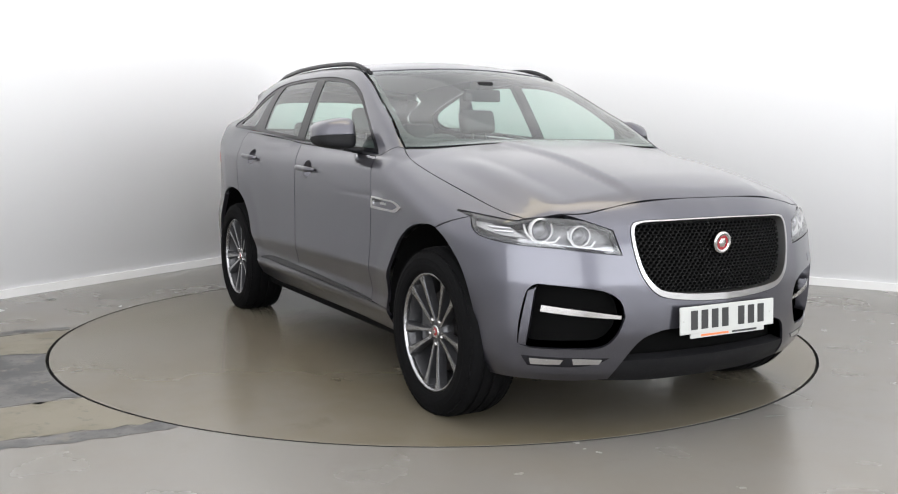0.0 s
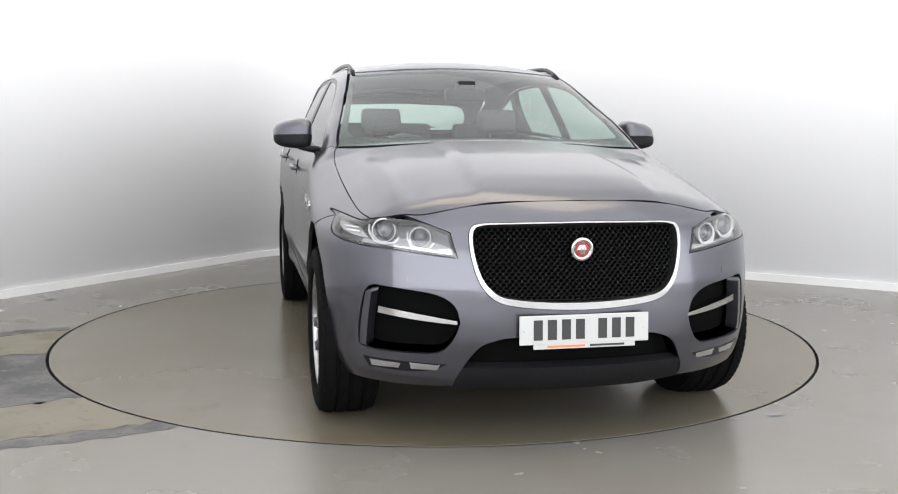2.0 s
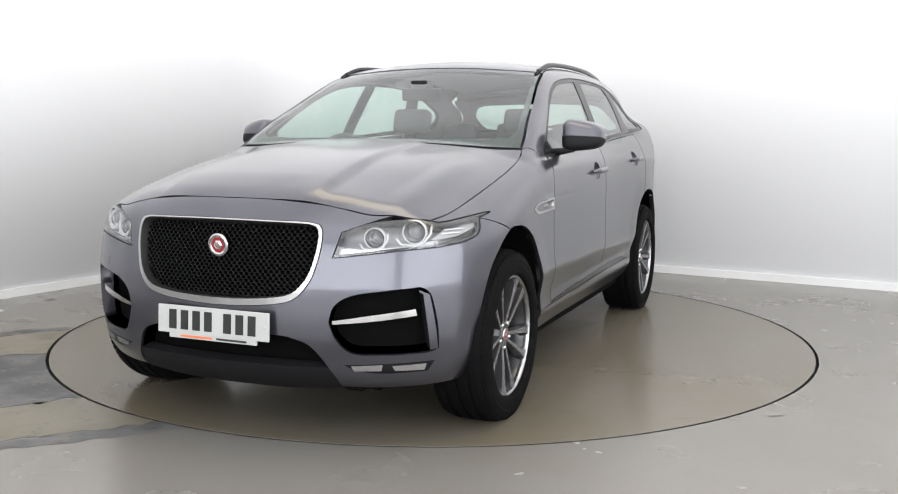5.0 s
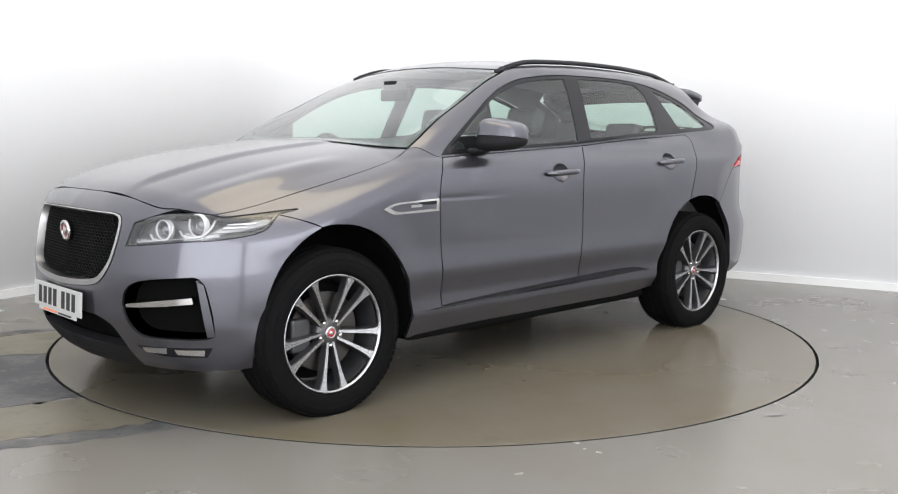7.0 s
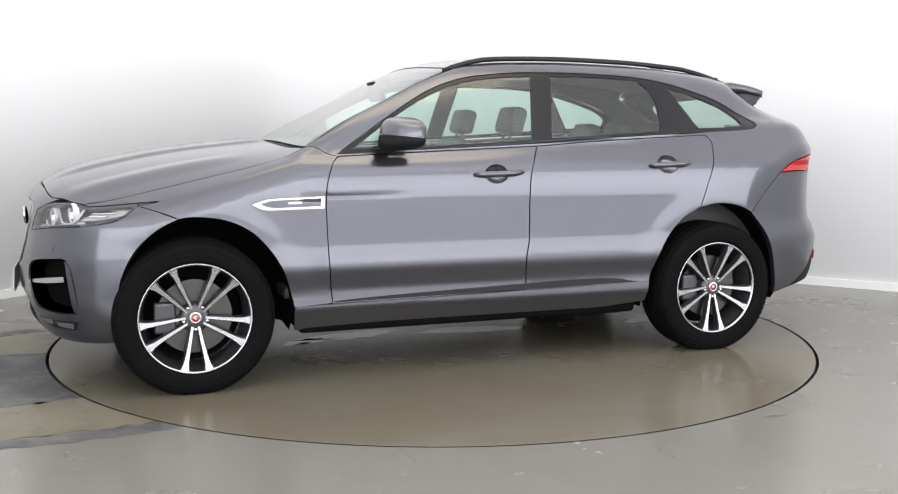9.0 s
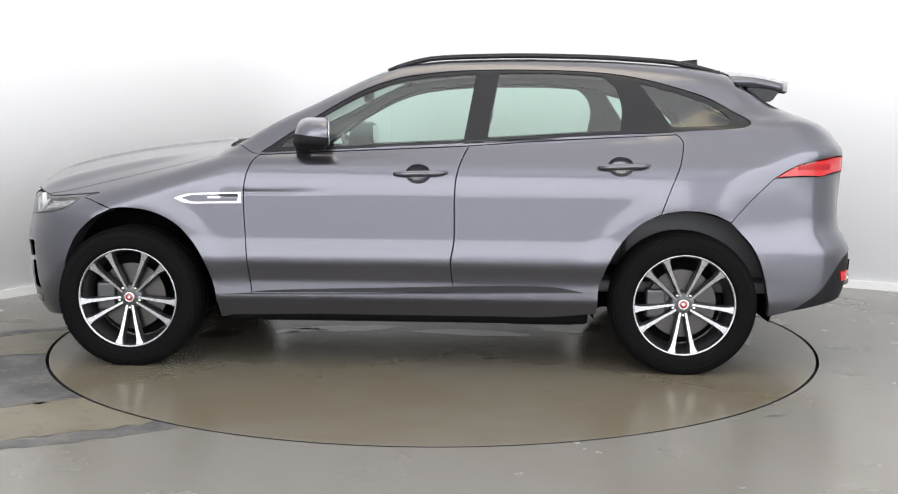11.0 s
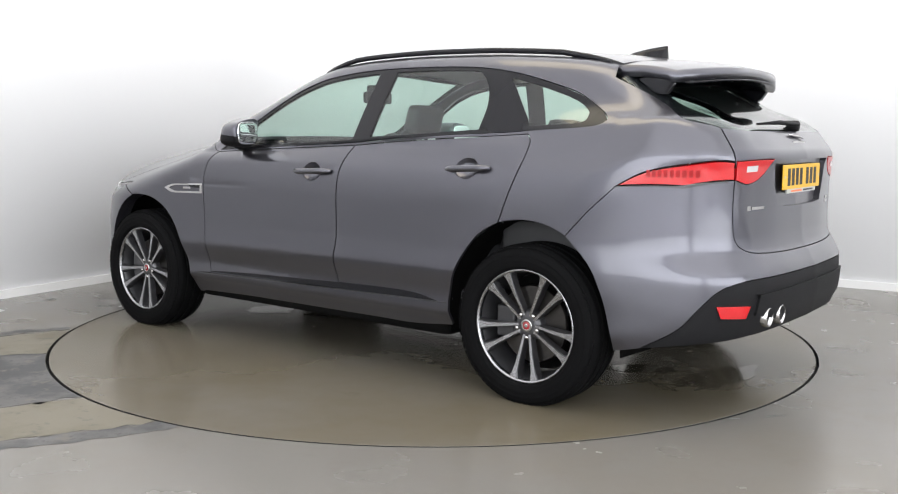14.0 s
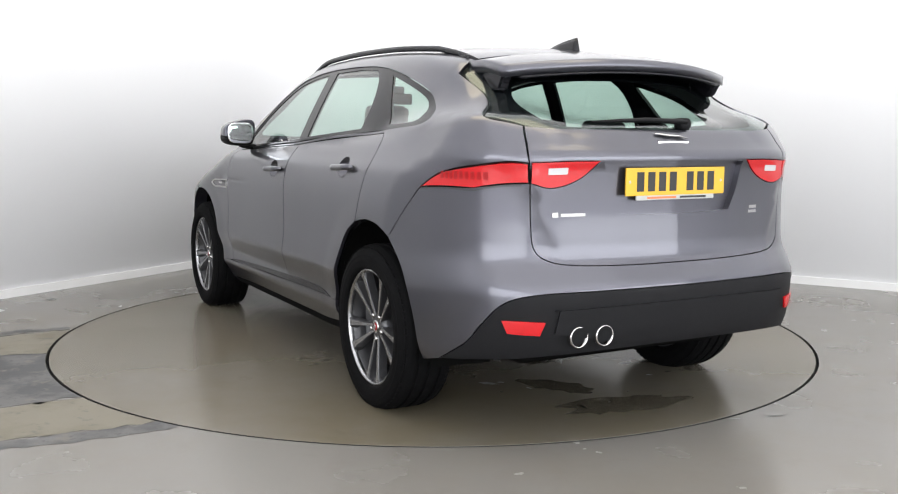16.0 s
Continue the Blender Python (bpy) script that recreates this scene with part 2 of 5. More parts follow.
# floor with a round opening for the turntable
bm = bmesh.new()
SEG = 128
outer = []
inner, low = [], []
for i in range(SEG):
    a = 2 * math.pi * i / SEG
    d = Vector((math.cos(a), math.sin(a), 0))
    inner.append(bm.verts.new(d * (RING + .008)))
    low.append(bm.verts.new(d * (RING + .008) + Vector((0, 0, -.05))))
    best = 1e9
    for n_, o_ in ((U, plan(-.1, 0)), (-U, plan(SIZE + .1, 0)), (-V, plan(0, -.1)), (V, plan(0, SIZE + .1))):
        q = d.dot(n_)
        if q > 1e-6:
            best = min(best, o_.dot(n_) / q)
    outer.append(bm.verts.new(d * best))
for i in range(SEG):
    j = (i + 1) % SEG
    bm.faces.new((inner[i], outer[i], outer[j], inner[j]))
    bm.faces.new((inner[j], low[j], low[i], inner[i]))
bm.normal_update()
# the opening's wall takes the gap's painted shade
for f in bm.faces:
    f.material_index = 1 if abs(f.normal.z) < .5 else 0
floor = tagged(part("floor", bm, FLOOR), "grey painted studio floor with a soft sheen", kind="structure")
floor.data.materials.append(GAP)

bm = bmesh.new()
prism(bm, [((RING + .3) * math.cos(2 * math.pi * i / 96), (RING + .3) * math.sin(2 * math.pi * i / 96)) for i in range(96)], -.12, -.05)
tagged(part("turntable_pit", bm, GAP), "pit in the gap around the turntable, coloured black as its shade", "pit", kind="structure")

turntable = tagged(new("turntable"), "round grey turntable plate flush with the floor", "turntable")
bm = bmesh.new()
prof = [(RING - .0332, -.049), (RING - .0332, .0004)]
rings = [[bm.verts.new((r_ * math.cos(2 * math.pi * i / SEG), r_ * math.sin(2 * math.pi * i / SEG), z)) for i in range(SEG)] for r_, z in prof]
for a, b in zip(rings, rings[1:]):
    for i in range(SEG):
        bm.faces.new((a[i], a[(i + 1) % SEG], b[(i + 1) % SEG], b[i]))
bm.faces.new(rings[-1])
bmesh.ops.recalc_face_normals(bm, faces=bm.faces[:])
part("plate", bm, DISC_TOP, turntable)
bm = bmesh.new()
rings = [[bm.verts.new((r_ * math.cos(2 * math.pi * i / SEG), r_ * math.sin(2 * math.pi * i / SEG), z)) for i in range(SEG)]
         for r_, z in ((RING - .033, -.02), (RING - .033, .0004), (RING - .009, .0004), (RING - .008, -.001), (RING - .008, -.049), (RING - .033, -.049))]
for a, b in zip(rings, rings[1:]):
    for i in range(SEG):
        bm.faces.new((a[i], a[(i + 1) % SEG], b[(i + 1) % SEG], b[i]))
bmesh.ops.recalc_face_normals(bm, faces=bm.faces[:])
for f in bm.faces:
    f.material_index = 1 if abs(f.normal.z) < .5 else 0
part("edge_ring", bm, DISC_TOP, turntable).data.materials.append(GAP)


def patch(name, outline, mat, label, z=.0015, parent=None, ragged=.02, seed=1, kind="structure"):
    """A thin worn patch of paint with an uneven edge."""
    rnd = random.Random(seed)
    pts = []
    for (x0, y0), (x1, y1) in zip(outline, outline[1:] + outline[:1]):
        n = max(1, int(math.hypot(x1 - x0, y1 - y0) / .05))
        for i in range(n):
            u = i / n
            j = 0 if i == 0 else ragged
            pts.append((x0 + (x1 - x0) * u + rnd.uniform(-j, j), y0 + (y1 - y0) * u + rnd.uniform(-j, j)))
    bm = bmesh.new()
    vs = [bm.verts.new((x, y, z)) for x, y in pts]
    f = bm.faces.new(vs)
    if f.normal.z < 0:
        f.normal_flip()
    bmesh.ops.triangulate(bm, faces=[f])
    ob = part(name, bm, mat, parent)
    return tagged(ob, label, kind=kind)


def rim(a0, a1, n=10, r=RING + .010):
    return [(r * math.cos(radians(a0 + (a1 - a0) * i / n)), r * math.sin(radians(a0 + (a1 - a0) * i / n))) for i in range(n + 1)]


patch("floor_patch_1", [(-4.2, -.85), (-2.65, -.13), (-2.51, -.035), (-2.28, .02), (-2.26, -.03), (-2.45, -.11), (-2.6, -.26), (-4.2, -1.1)], BARE, "narrow dark grey worn band on the floor", seed=3)
patch("floor_patch_2", [(-4.4, -1.2), (-2.6, -.27)] + rim(181, 197.5) + [(-2.38, -.73), (-4.1, -1.5)], TAN, "tan worn strip of floor beside the turntable", seed=4)
patch("floor_patch_3", [(-4.1, -1.5), (-2.38, -.73)] + rim(198, 223.5, 12) + [(-1.75, -1.62), (-1.93, -1.73), (-2.6, -2.05)], BARE, "dark grey bare patch of worn floor paint", seed=5, ragged=.03)
patch("floor_patch_4", [(-2.6, -2.05), (-1.93, -1.73), (-1.75, -1.62)] + rim(224, 238) + [(-1.33, -2.015), (-1.53, -2.09), (-1.72, -2.18), (-2.4, -2.45)], TAN, "tan worn strip of floor beside the turntable", seed=6)
patch("floor_patch_5", [(-2.4, -2.45), (-1.72, -2.18), (-1.53, -2.09), (-1.33, -2.015)] + rim(238.5, 241.5, 3) + [(-1.07, -1.99), (-1.28, -2.13), (-1.48, -2.21), (-1.67, -2.28), (-2.3, -2.58)], BARE, "narrow dark grey worn band on the floor", seed=7)
# ---- body form: an implicit shell, from which all panels are cut ----
def spline(xs, ys):
    xs, ys = np.array(xs, float), np.array(ys, float)
    h = np.diff(xs)
    s = np.diff(ys) / h
    m = np.empty_like(ys)
    m[0], m[-1] = s[0], s[-1]
    m[1:-1] = np.where(s[:-1] * s[1:] > 0, 2 * s[:-1] * s[1:] / (s[:-1] + s[1:] + 1e-12 * np.sign(s[1:] + s[:-1] + 1e-30)), 0)

    def value(x):
        x = np.clip(x, xs[0], xs[-1])
        i = np.clip(np.searchsorted(xs, x) - 1, 0, len(h) - 1)
        u = (x - xs[i]) / h[i]
        return (ys[i] * (1 + 2 * u) * (1 - u) ** 2 + h[i] * m[i] * u * (1 - u) ** 2
                + ys[i + 1] * u * u * (3 - 2 * u) + h[i] * m[i + 1] * u * u * (u - 1))
    return value


def smax(a, b, k):
    h = np.maximum(k - np.abs(a - b), 0) / k
    return np.maximum(a, b) + h * h * k * 0.25


def smin(a, b, k):
    return -smax(-a, -b, k)


def step(e0, e1, x):
    u = np.clip((x - e0) / (e1 - e0), 0, 1)
    return u * u * (3 - 2 * u)


SIDE = spline([.18, .26, .33, .378, .390, .45, .50, .555, .575, .62, .70, .80, .90, .95, 1.05, 1.12, 1.20, 1.30],
              [.80, .872, .912, .936, .9355, .934, .944, .9585, .9605, .9575, .953, .9525, .953, .951, .937, .905, .868, .83])
SIDE_PLAN = spline([-2.4, -1.9, -1.44, -1.0, -.5, .4, .9, 1.44, 1.8, 2.2], [-.03, .0, .006, -.004, -.012, -.012, -.006, .004, -.01, -.03])
NOSE = spline([.18, .24, .30, .36, .45, .55, .62, .70, .80, .88, .95, 1.1], [2.08, 2.15, 2.195, 2.215, 2.235, 2.24, 2.24, 2.228, 2.208, 2.185, 2.15, 2.05])
NOSE_DROP = spline([0, .25, .49, .62, .72, .80, .86, .91, .95, 1.0], [0, .018, .075, .132, .19, .255, .325, .41, .52, .75])
TAIL = spline([.25, .32, .40, .50, .60, .63, .68, .74, .80, .95, 1.08, 1.125, 1.145, 1.19, 1.26, 1.35, 1.5],
              [-2.30, -2.36, -2.405, -2.425, -2.43, -2.425, -2.40, -2.365, -2.355, -2.35, -2.355, -2.365, -2.362, -2.325, -2.265, -2.16, -1.98])
TAIL_DROP = spline([0, .3, .5, .62, .70, .78, .85, .90, .94, 1.0], [0, .012, .035, .065, .10, .165, .265, .40, .58, .9])
HOOD = spline([.6, .9, 1.0, 1.18, 1.37, 1.56, 1.75, 1.94, 2.05, 2.12, 2.18, 2.25], [1.197, 1.188, 1.177, 1.159, 1.139, 1.114, 1.079, 1.034, 1.0, .969, .935, .88])
HOOD_CROWN = spline([.5, .85, 1.2, 1.45, 1.75, 2.0, 2.2], [.05, .07, .122, .158, .192, .205, .19])
BELT = spline([-2.2, -1.65, -1.377, -.952, -.515, -.066, .24, .70, .9], [1.27, 1.25, 1.238, 1.212, 1.189, 1.162, 1.145, 1.125, 1.12])
ROOF = spline([-2.5, -2.32, -2.22, -2.0, -1.85, -1.74, -1.52, -1.26, -.93, -.6, -.25, 0, .12, .25, .45, .66, .81, .92, 1.02, 1.15, 1.3],
              [.70, 1.15, 1.275, 1.425, 1.525, 1.582, 1.618, 1.640, 1.657, 1.662, 1.655, 1.632, 1.606, 1.562, 1.472, 1.358, 1.280, 1.218, 1.155, 1.06, .80])
GLASS_TAPER = spline([-2.3, -1.77, -1.4, -1.0, -.5, .4, .9], [.19, .105, .045, .012, .0, .0, .02])


def lower_form(x, y, z):
    y = np.abs(y)
    side = y - SIDE(z) - SIDE_PLAN(x)
    for ax, az in ((1.437, .372), (-1.437, .375)):
        r = np.hypot(x - ax, z - az)
        side = side - .005 * step(.60, .46, r) * step(.2, .4, z)
    line = (z - .921 - .006 * (.8 - x)) / .008
    side = side + .0045 * np.exp(-line * line) * step(.30, .62, x) * step(1.0, .9, x)
    front = x - NOSE(z) + NOSE_DROP(y)
    rear = TAIL(z) - x + TAIL_DROP(y)
    bulge = .016 * step(.36, .295, y - .04 * step(1.2, 2.0, x)) * step(.9, 1.1, x) * step(2.14, 1.9, x)
    ridge = .012 * step(.09, .0, np.abs(y - .665)) * step(1.1, 1.4, x) * step(2.1, 1.8, x)
    top_hood = HOOD(x) - HOOD_CROWN(x) * (y / .85) ** 3 + bulge + ridge
    top_belt = BELT(x) + .015 - .25 * np.maximum(y - .80, 0)
    w = step(.75, 1.0, x)
    top = z - (top_hood * w + top_belt * (1 - w))
    g = smax(front, rear, .01)
    g = smax(g, side, .06)
    return smax(g, top, .07)


def upper_form(x, y, z):
    y = np.abs(y)
    up = z - BELT(x)
    side = y - (.868 - .40 * np.maximum(up, 0) + .5 * np.minimum(up, 0) - .18 * np.maximum(up, 0) ** 2 - GLASS_TAPER(x))
    bend = .12 * step(-.3, .5, x) - .22 * step(-.9, -1.8, x)
    top = z - (ROOF(x + .06 * step(-.1, .5, x) + bend * y * y) - .045 * (y / .6) ** 2 * step(.7, .0, x))
    ends = np.maximum(x - 1.12, -2.20 - x)
    return np.maximum(np.maximum(smax(side * .9, top * .8, .06), .75 - z), ends)


def form(p):
    x, y, z = p[..., 0], p[..., 1], p[..., 2]
    return smin(lower_form(x, y, z), upper_form(x, y, z), .03 + .13 * step(-1.25, -1.75, x) * step(.35, .6, np.abs(y)))


def slope(p):
    g = np.stack([form(p + e) - form(p - e) for e in np.eye(3) * .002], -1)
    return g / np.linalg.norm(g, axis=-1, keepdims=True)


def cast(o, d, reach=2.6, steps=0):
    """First meeting of the rays o + s d with the body form."""
    o, d = np.atleast_2d(o).astype(float), np.atleast_2d(d).astype(float)
    d = np.broadcast_to(d, o.shape)
    n = len(o)
    t, last, live = np.zeros(n), np.zeros(n), np.ones(n, bool)
    for _ in range(90):
        k = np.nonzero(live)[0]
        if not len(k):
            break
        g = form(o[k] + d[k] * t[k, None])
        out = g > 0
        live[k[~out]] = False
        ko = k[out]
        last[ko] = t[ko]
        t[ko] += np.clip(g[out] * .55, .003, .5)
        live[t > reach] = False
    lo, hi = last, t
    for _ in range(14):
        mid = (lo + hi) / 2
        ins = form(o + d * mid[:, None]) < 0
        hi, lo = np.where(ins, mid, hi), np.where(ins, lo, mid)
    return o + d * hi[:, None], ~live


# ---- cutting panels from the form ----
from mathutils.geometry import delaunay_2d_cdt


class Lay:
    """A way to lay the form flat: parallel rays along d, or rays towards an upright axis at x = axis."""

    def __init__(self, d=None, axis=None):
        self.axis = axis
        if axis is None:
            self.d = np.array(d, float) / np.linalg.norm(d)
            up = np.array((0, 0, 1.0)) if abs(self.d[2]) < .9 else np.array((1.0, 0, 0))
            self.a = np.cross(self.d, up)
            self.a /= np.linalg.norm(self.a)
            self.b = np.cross(self.a, self.d)

    def flat(self, p):
        p = np.atleast_2d(np.asarray(p, float))
        if self.axis is None:
            return np.stack([p @ self.a, p @ self.b], -1)
        x = (p[:, 0] - self.axis) * (1 if self.axis > 0 else -1)
        return np.stack([np.arctan2(p[:, 1], x), p[:, 2]], -1)

    def lift(self, q, off=0.0):
        q = np.asarray(q, float)
        if self.axis is None:
            o = q[:, :1] * self.a + q[:, 1:] * self.b - self.d * 3.4
            p, ok = cast(o, self.d, 4.2, 210)
        else:
            s = 1 if self.axis > 0 else -1
            d = np.stack([-s * np.cos(q[:, 0]), -np.sin(q[:, 0]), 0 * q[:, 0]], -1)
            o = np.stack([0 * q[:, 0] + self.axis, 0 * q[:, 0], q[:, 1]], -1) - d * 1.6
            p, ok = cast(o, d, 1.55, 100)
        return p


SIDEWAYS, DOWN, SLANT, SLANT_BACK, AHEAD = Lay((0, -1, 0)), Lay((0, 0, -1)), Lay((0, -.8, -.6)), Lay((.35, -.75, -.5)), Lay((-.6, 0, -.8))
FRONT, BACK = Lay(axis=1.15), Lay(axis=-1.35)
BACKWIN = Lay((.75, 0, -.66))


def S(x, z):
    return cast([(x, 1.6, z)], (0, -1, 0), 1.6)[0][0]


def T(x, y):
    return cast([(x, y, 2.0)], (0, 0, -1), 1.6)[0][0]


def F(y, z):
    return cast([(2.9, y, z)], (-1, 0, 0), 2.2)[0][0]


def B(y, z):
    return cast([(-2.9, y, z)], (1, 0, 0), 1.6)[0][0]


def smooth_line(pts, gap=.02):
    p = np.array(pts, float)
    if len(p) < 3:
        p = np.array([p[0], (p[0] + p[-1]) / 2, p[-1]])
    e = np.vstack([2 * p[0] - p[1], p, 2 * p[-1] - p[-2]])
    out = []
    for i in range(1, len(e) - 2):
        a, b, c, d = e[i - 1:i + 3]
        n = max(2, int(np.linalg.norm(c - b) / gap))
        for k in range(n):
            u = k / n
            out.append(.5 * (2 * b + (c - a) * u + (2 * a - 5 * b + 4 * c - d) * u * u + (3 * b - a - 3 * c + d) * u ** 3))
    out.append(p[-1])
    return np.array(out)


def outline(*runs, gap=.02):
    """A closed line of smooth runs, each of which begins where the last one ended (corners lie between runs)."""
    pts = []
    for k, run in enumerate(runs):
        run = list(run)
        if k:
            run = [runs[k - 1][-1]] + run
        else:
            run = [runs[-1][-1]] + run
        pts += list(smooth_line(run, gap)[:-1])
    return np.array(pts)


def both(runs_left):
    """A line across the middle: the given half, from its near end, and its mirror image."""
    p = np.array(runs_left, float)
    return np.vstack([p, (p * (1, -1, 1))[::-1]])


def inside(q, poly):
    x, y = q[:, 0], q[:, 1]
    x0, y0 = poly[:, 0], poly[:, 1]
    x1, y1 = np.roll(x0, -1), np.roll(y0, -1)
    hit = np.zeros(len(q), bool)
    for a, b, c, d in zip(x0, y0, x1, y1):
        if b != d:
            hit ^= ((b > y) != (d > y)) & (x < (c - a) * (y - b) / (d - b) + a)
    return hit


def shrink(poly, by):
    """Moves a closed flat line inwards."""
    area = np.sum(poly[:, 0] * np.roll(poly[:, 1], -1) - np.roll(poly[:, 0], -1) * poly[:, 1])
    t = np.roll(poly, -1, 0) - np.roll(poly, 1, 0)
    t /= np.linalg.norm(t, axis=1, keepdims=True) + 1e-12
    n = np.stack([-t[:, 1], t[:, 0]], -1) * (1 if area > 0 else -1)
    return poly + n * by


def panel(name, line, lay, mat, parent, holes=(), off=0.0, rim_depth=.016, grid=.035, gap=.002, label="", mirror=False, push=None):
    """A sheet of the body form inside a line, with turned-in edges. mirror: also its twin on the other side."""
    loops = [shrink(lay.flat(line), gap)] + [shrink(lay.flat(h), -gap) for h in holes]
    lo, hi = loops[0].min(0), loops[0].max(0)
    nx, ny = (np.ceil((hi - lo) / grid)).astype(int) + 1
    gx, gy = np.meshgrid(np.arange(nx), np.arange(ny), indexing="ij")
    q = np.stack([lo[0] + (gx + .5 * (gy % 2)) * grid, lo[1] + gy * grid], -1).reshape(-1, 2)
    keep = inside(q, loops[0])
    for h in loops[1:]:
        keep &= ~inside(q, h)
    q = q[keep]
    edge = np.vstack(loops)
    near = np.array([np.min(np.sum((edge - p) ** 2, 1)) for p in q]) if len(q) else np.zeros(0)
    q = q[near > (.45 * grid) ** 2] if len(q) else q
    verts = np.vstack([edge, q]) if len(q) else edge
    edges, start = [], 0
    for l in loops:
        n = len(l)
        edges += [(start + i, start + (i + 1) % n) for i in range(n)]
        start += n
    res = delaunay_2d_cdt([Vector(v) for v in verts], edges, [], 0, 1e-6)
    v2 = np.array([tuple(v) for v in res[0]])
    tris = np.array([f for f in res[2] if len(f) == 3])
    mid = v2[tris].mean(1)
    keep = inside(mid, loops[0])
    for h in loops[1:]:
        keep &= ~inside(mid, h)
    tris = tris[keep]
    p = lay.lift(v2)
    nrm = slope(p)
    if off:
        p = p + nrm * off
    if push is not None:
        p = push(p)
        q3 = p[tris]
        fn = np.cross(q3[:, 1] - q3[:, 0], q3[:, 2] - q3[:, 0])
        fn *= np.sign(np.sum(fn * nrm[tris[:, 0]], 1))[:, None]
        nrm = np.zeros_like(p)
        for k in range(3):
            np.add.at(nrm, tris[:, k], fn)
        nrm /= np.linalg.norm(nrm, axis=1, keepdims=True) + 1e-12
    fn = np.cross(p[tris[:, 1]] - p[tris[:, 0]], p[tris[:, 2]] - p[tris[:, 0]])
    flip = np.sum(fn * nrm[tris[:, 0]], 1) < 0
    tris[flip] = tris[flip][:, ::-1]
    used = {}
    for a, b, c in tris:
        for e in ((a, b), (b, c), (c, a)):
            used[e] = 1
    border = [e for e in used if (e[1], e[0]) not in used]
    faces = [tuple(int(i) for i in t) for t in tris]
    pts, normals = [tuple(v) for v in p], [tuple(v) for v in nrm]
    if rim_depth:
        top, low = {}, {}
        for a, b in border:
            for i in (a, b):
                if i not in top:
                    top[i] = len(pts)
                    pts.append(tuple(p[i]))
                    normals.append((0, 0, 0))
                    low[i] = len(pts)
                    pts.append(tuple(p[i] - nrm[i] * rim_depth))
                    normals.append((0, 0, 0))
            faces.append((top[b], top[a], low[a], low[b]))
            e = p[b] - p[a]
            side = np.cross(e, nrm[a])
            side /= np.linalg.norm(side) + 1e-12
            for i in (top[a], top[b], low[a], low[b]):
                normals[i] = tuple(np.array(normals[i]) + side)
    made = []
    for s in ((1, -1) if mirror else (1,)):
        me = bpy.data.meshes.new(name)
        me.from_pydata([(x, y * s, z) for x, y, z in pts], [], faces if s == 1 else [f[::-1] for f in faces])
        me.materials.append(mat)
        me.polygons.foreach_set("use_smooth", [True] * len(me.polygons))
        nn = [Vector((x, y * s, z)).normalized() if (x or y or z) else Vector((0, 0, 1)) for x, y, z in normals]
        me.normals_split_custom_set_from_vertices(nn)
        ob = new(name, me)
        ob.parent = parent if not isinstance(parent, (list, tuple)) else parent[0 if s == 1 else 1]
        if label:
            tagged(ob, label)
        made.append(ob)
    return made if mirror else made[0]


# ---- the car ----
car = tagged(new("car"), "grey metallic five-door SUV with black grille on the turntable", "car")

# lines that neighbouring panels share (left side; x ahead, y left)
FRONT_ARCH = [S(x, z) for x, z in ((.972, .33), (.985, .43), (1.02, .545), (1.085, .66), (1.175, .755), (1.30, .815), (1.437, .832), (1.505, .825))]
FRONT_ARCH2 = [S(x, z) for x, z in ((1.505, .825), (1.60, .775), (1.695, .685), (1.758, .56), (1.785, .42), (1.785, .25))]
REAR_ARCH = [S(x, z) for x, z in ((-1.0, .40), (-1.015, .48), (-1.08, .627), (-1.185, .755), (-1.303, .822))]
REAR_ARCH2 = [S(x, z) for x, z in ((-1.303, .822), (-1.42, .84), (-1.545, .828), (-1.65, .785))]
REAR_ARCH3 = [S(x, z) for x, z in ((-1.65, .785), (-1.765, .66), (-1.828, .52), (-1.86, .38), (-1.866, .30))]
DOOR_FRONT = [S(x, z) for x, z in ((.742, 1.108), (.775, 1.075), (.808, .985), (.817, .885), (.812, .72), (.803, .56), (.785, .40))]
DOOR_MID = [S(x, z) for x, z in ((-.335, 1.158), (-.30, 1.09), (-.272, 1.0), (-.263, .88), (-.263, .68), (-.246, .57), (-.256, .45), (-.258, .405))]
DOOR_REAR = [S(x, z) for x, z in ((-1.385, 1.222), (-1.415, 1.185), (-1.40, 1.083), (-1.35, .95), (-1.303, .822))]
BELT_FRONT = [S(x, z) for x, z in ((.742, 1.108), (.45, 1.122), (.10, 1.138), (-.335, 1.158))]
BELT_REAR = [S(x, z) for x, z in ((-.335, 1.158), (-.60, 1.178), (-1.0, 1.202), (-1.385, 1.222))]
SILL_FRONT = [S(x, z) for x, z in ((.972, .383), (.785, .385), (.4, .390), (-.258, .400), (-.65, .406), (-1.0, .412))]
HOOD_SIDE = [T(x, y) for x, y in ((1.905, .775), (1.80, .80), (1.62, .815), (1.35, .825), (1.10, .825), (.96, .815), (.90, .80))]
HOOD_NOSE = [T(x, y) for x, y in ((2.112, 0), (2.105, .20), (2.085, .40), (2.07, .50), (2.045, .585), (2.0, .66), (1.96, .72), (1.905, .775))]
COWL = [T(x, y) for x, y in ((.90, .80), (.965, .60), (1.0, .35), (1.015, 0))]
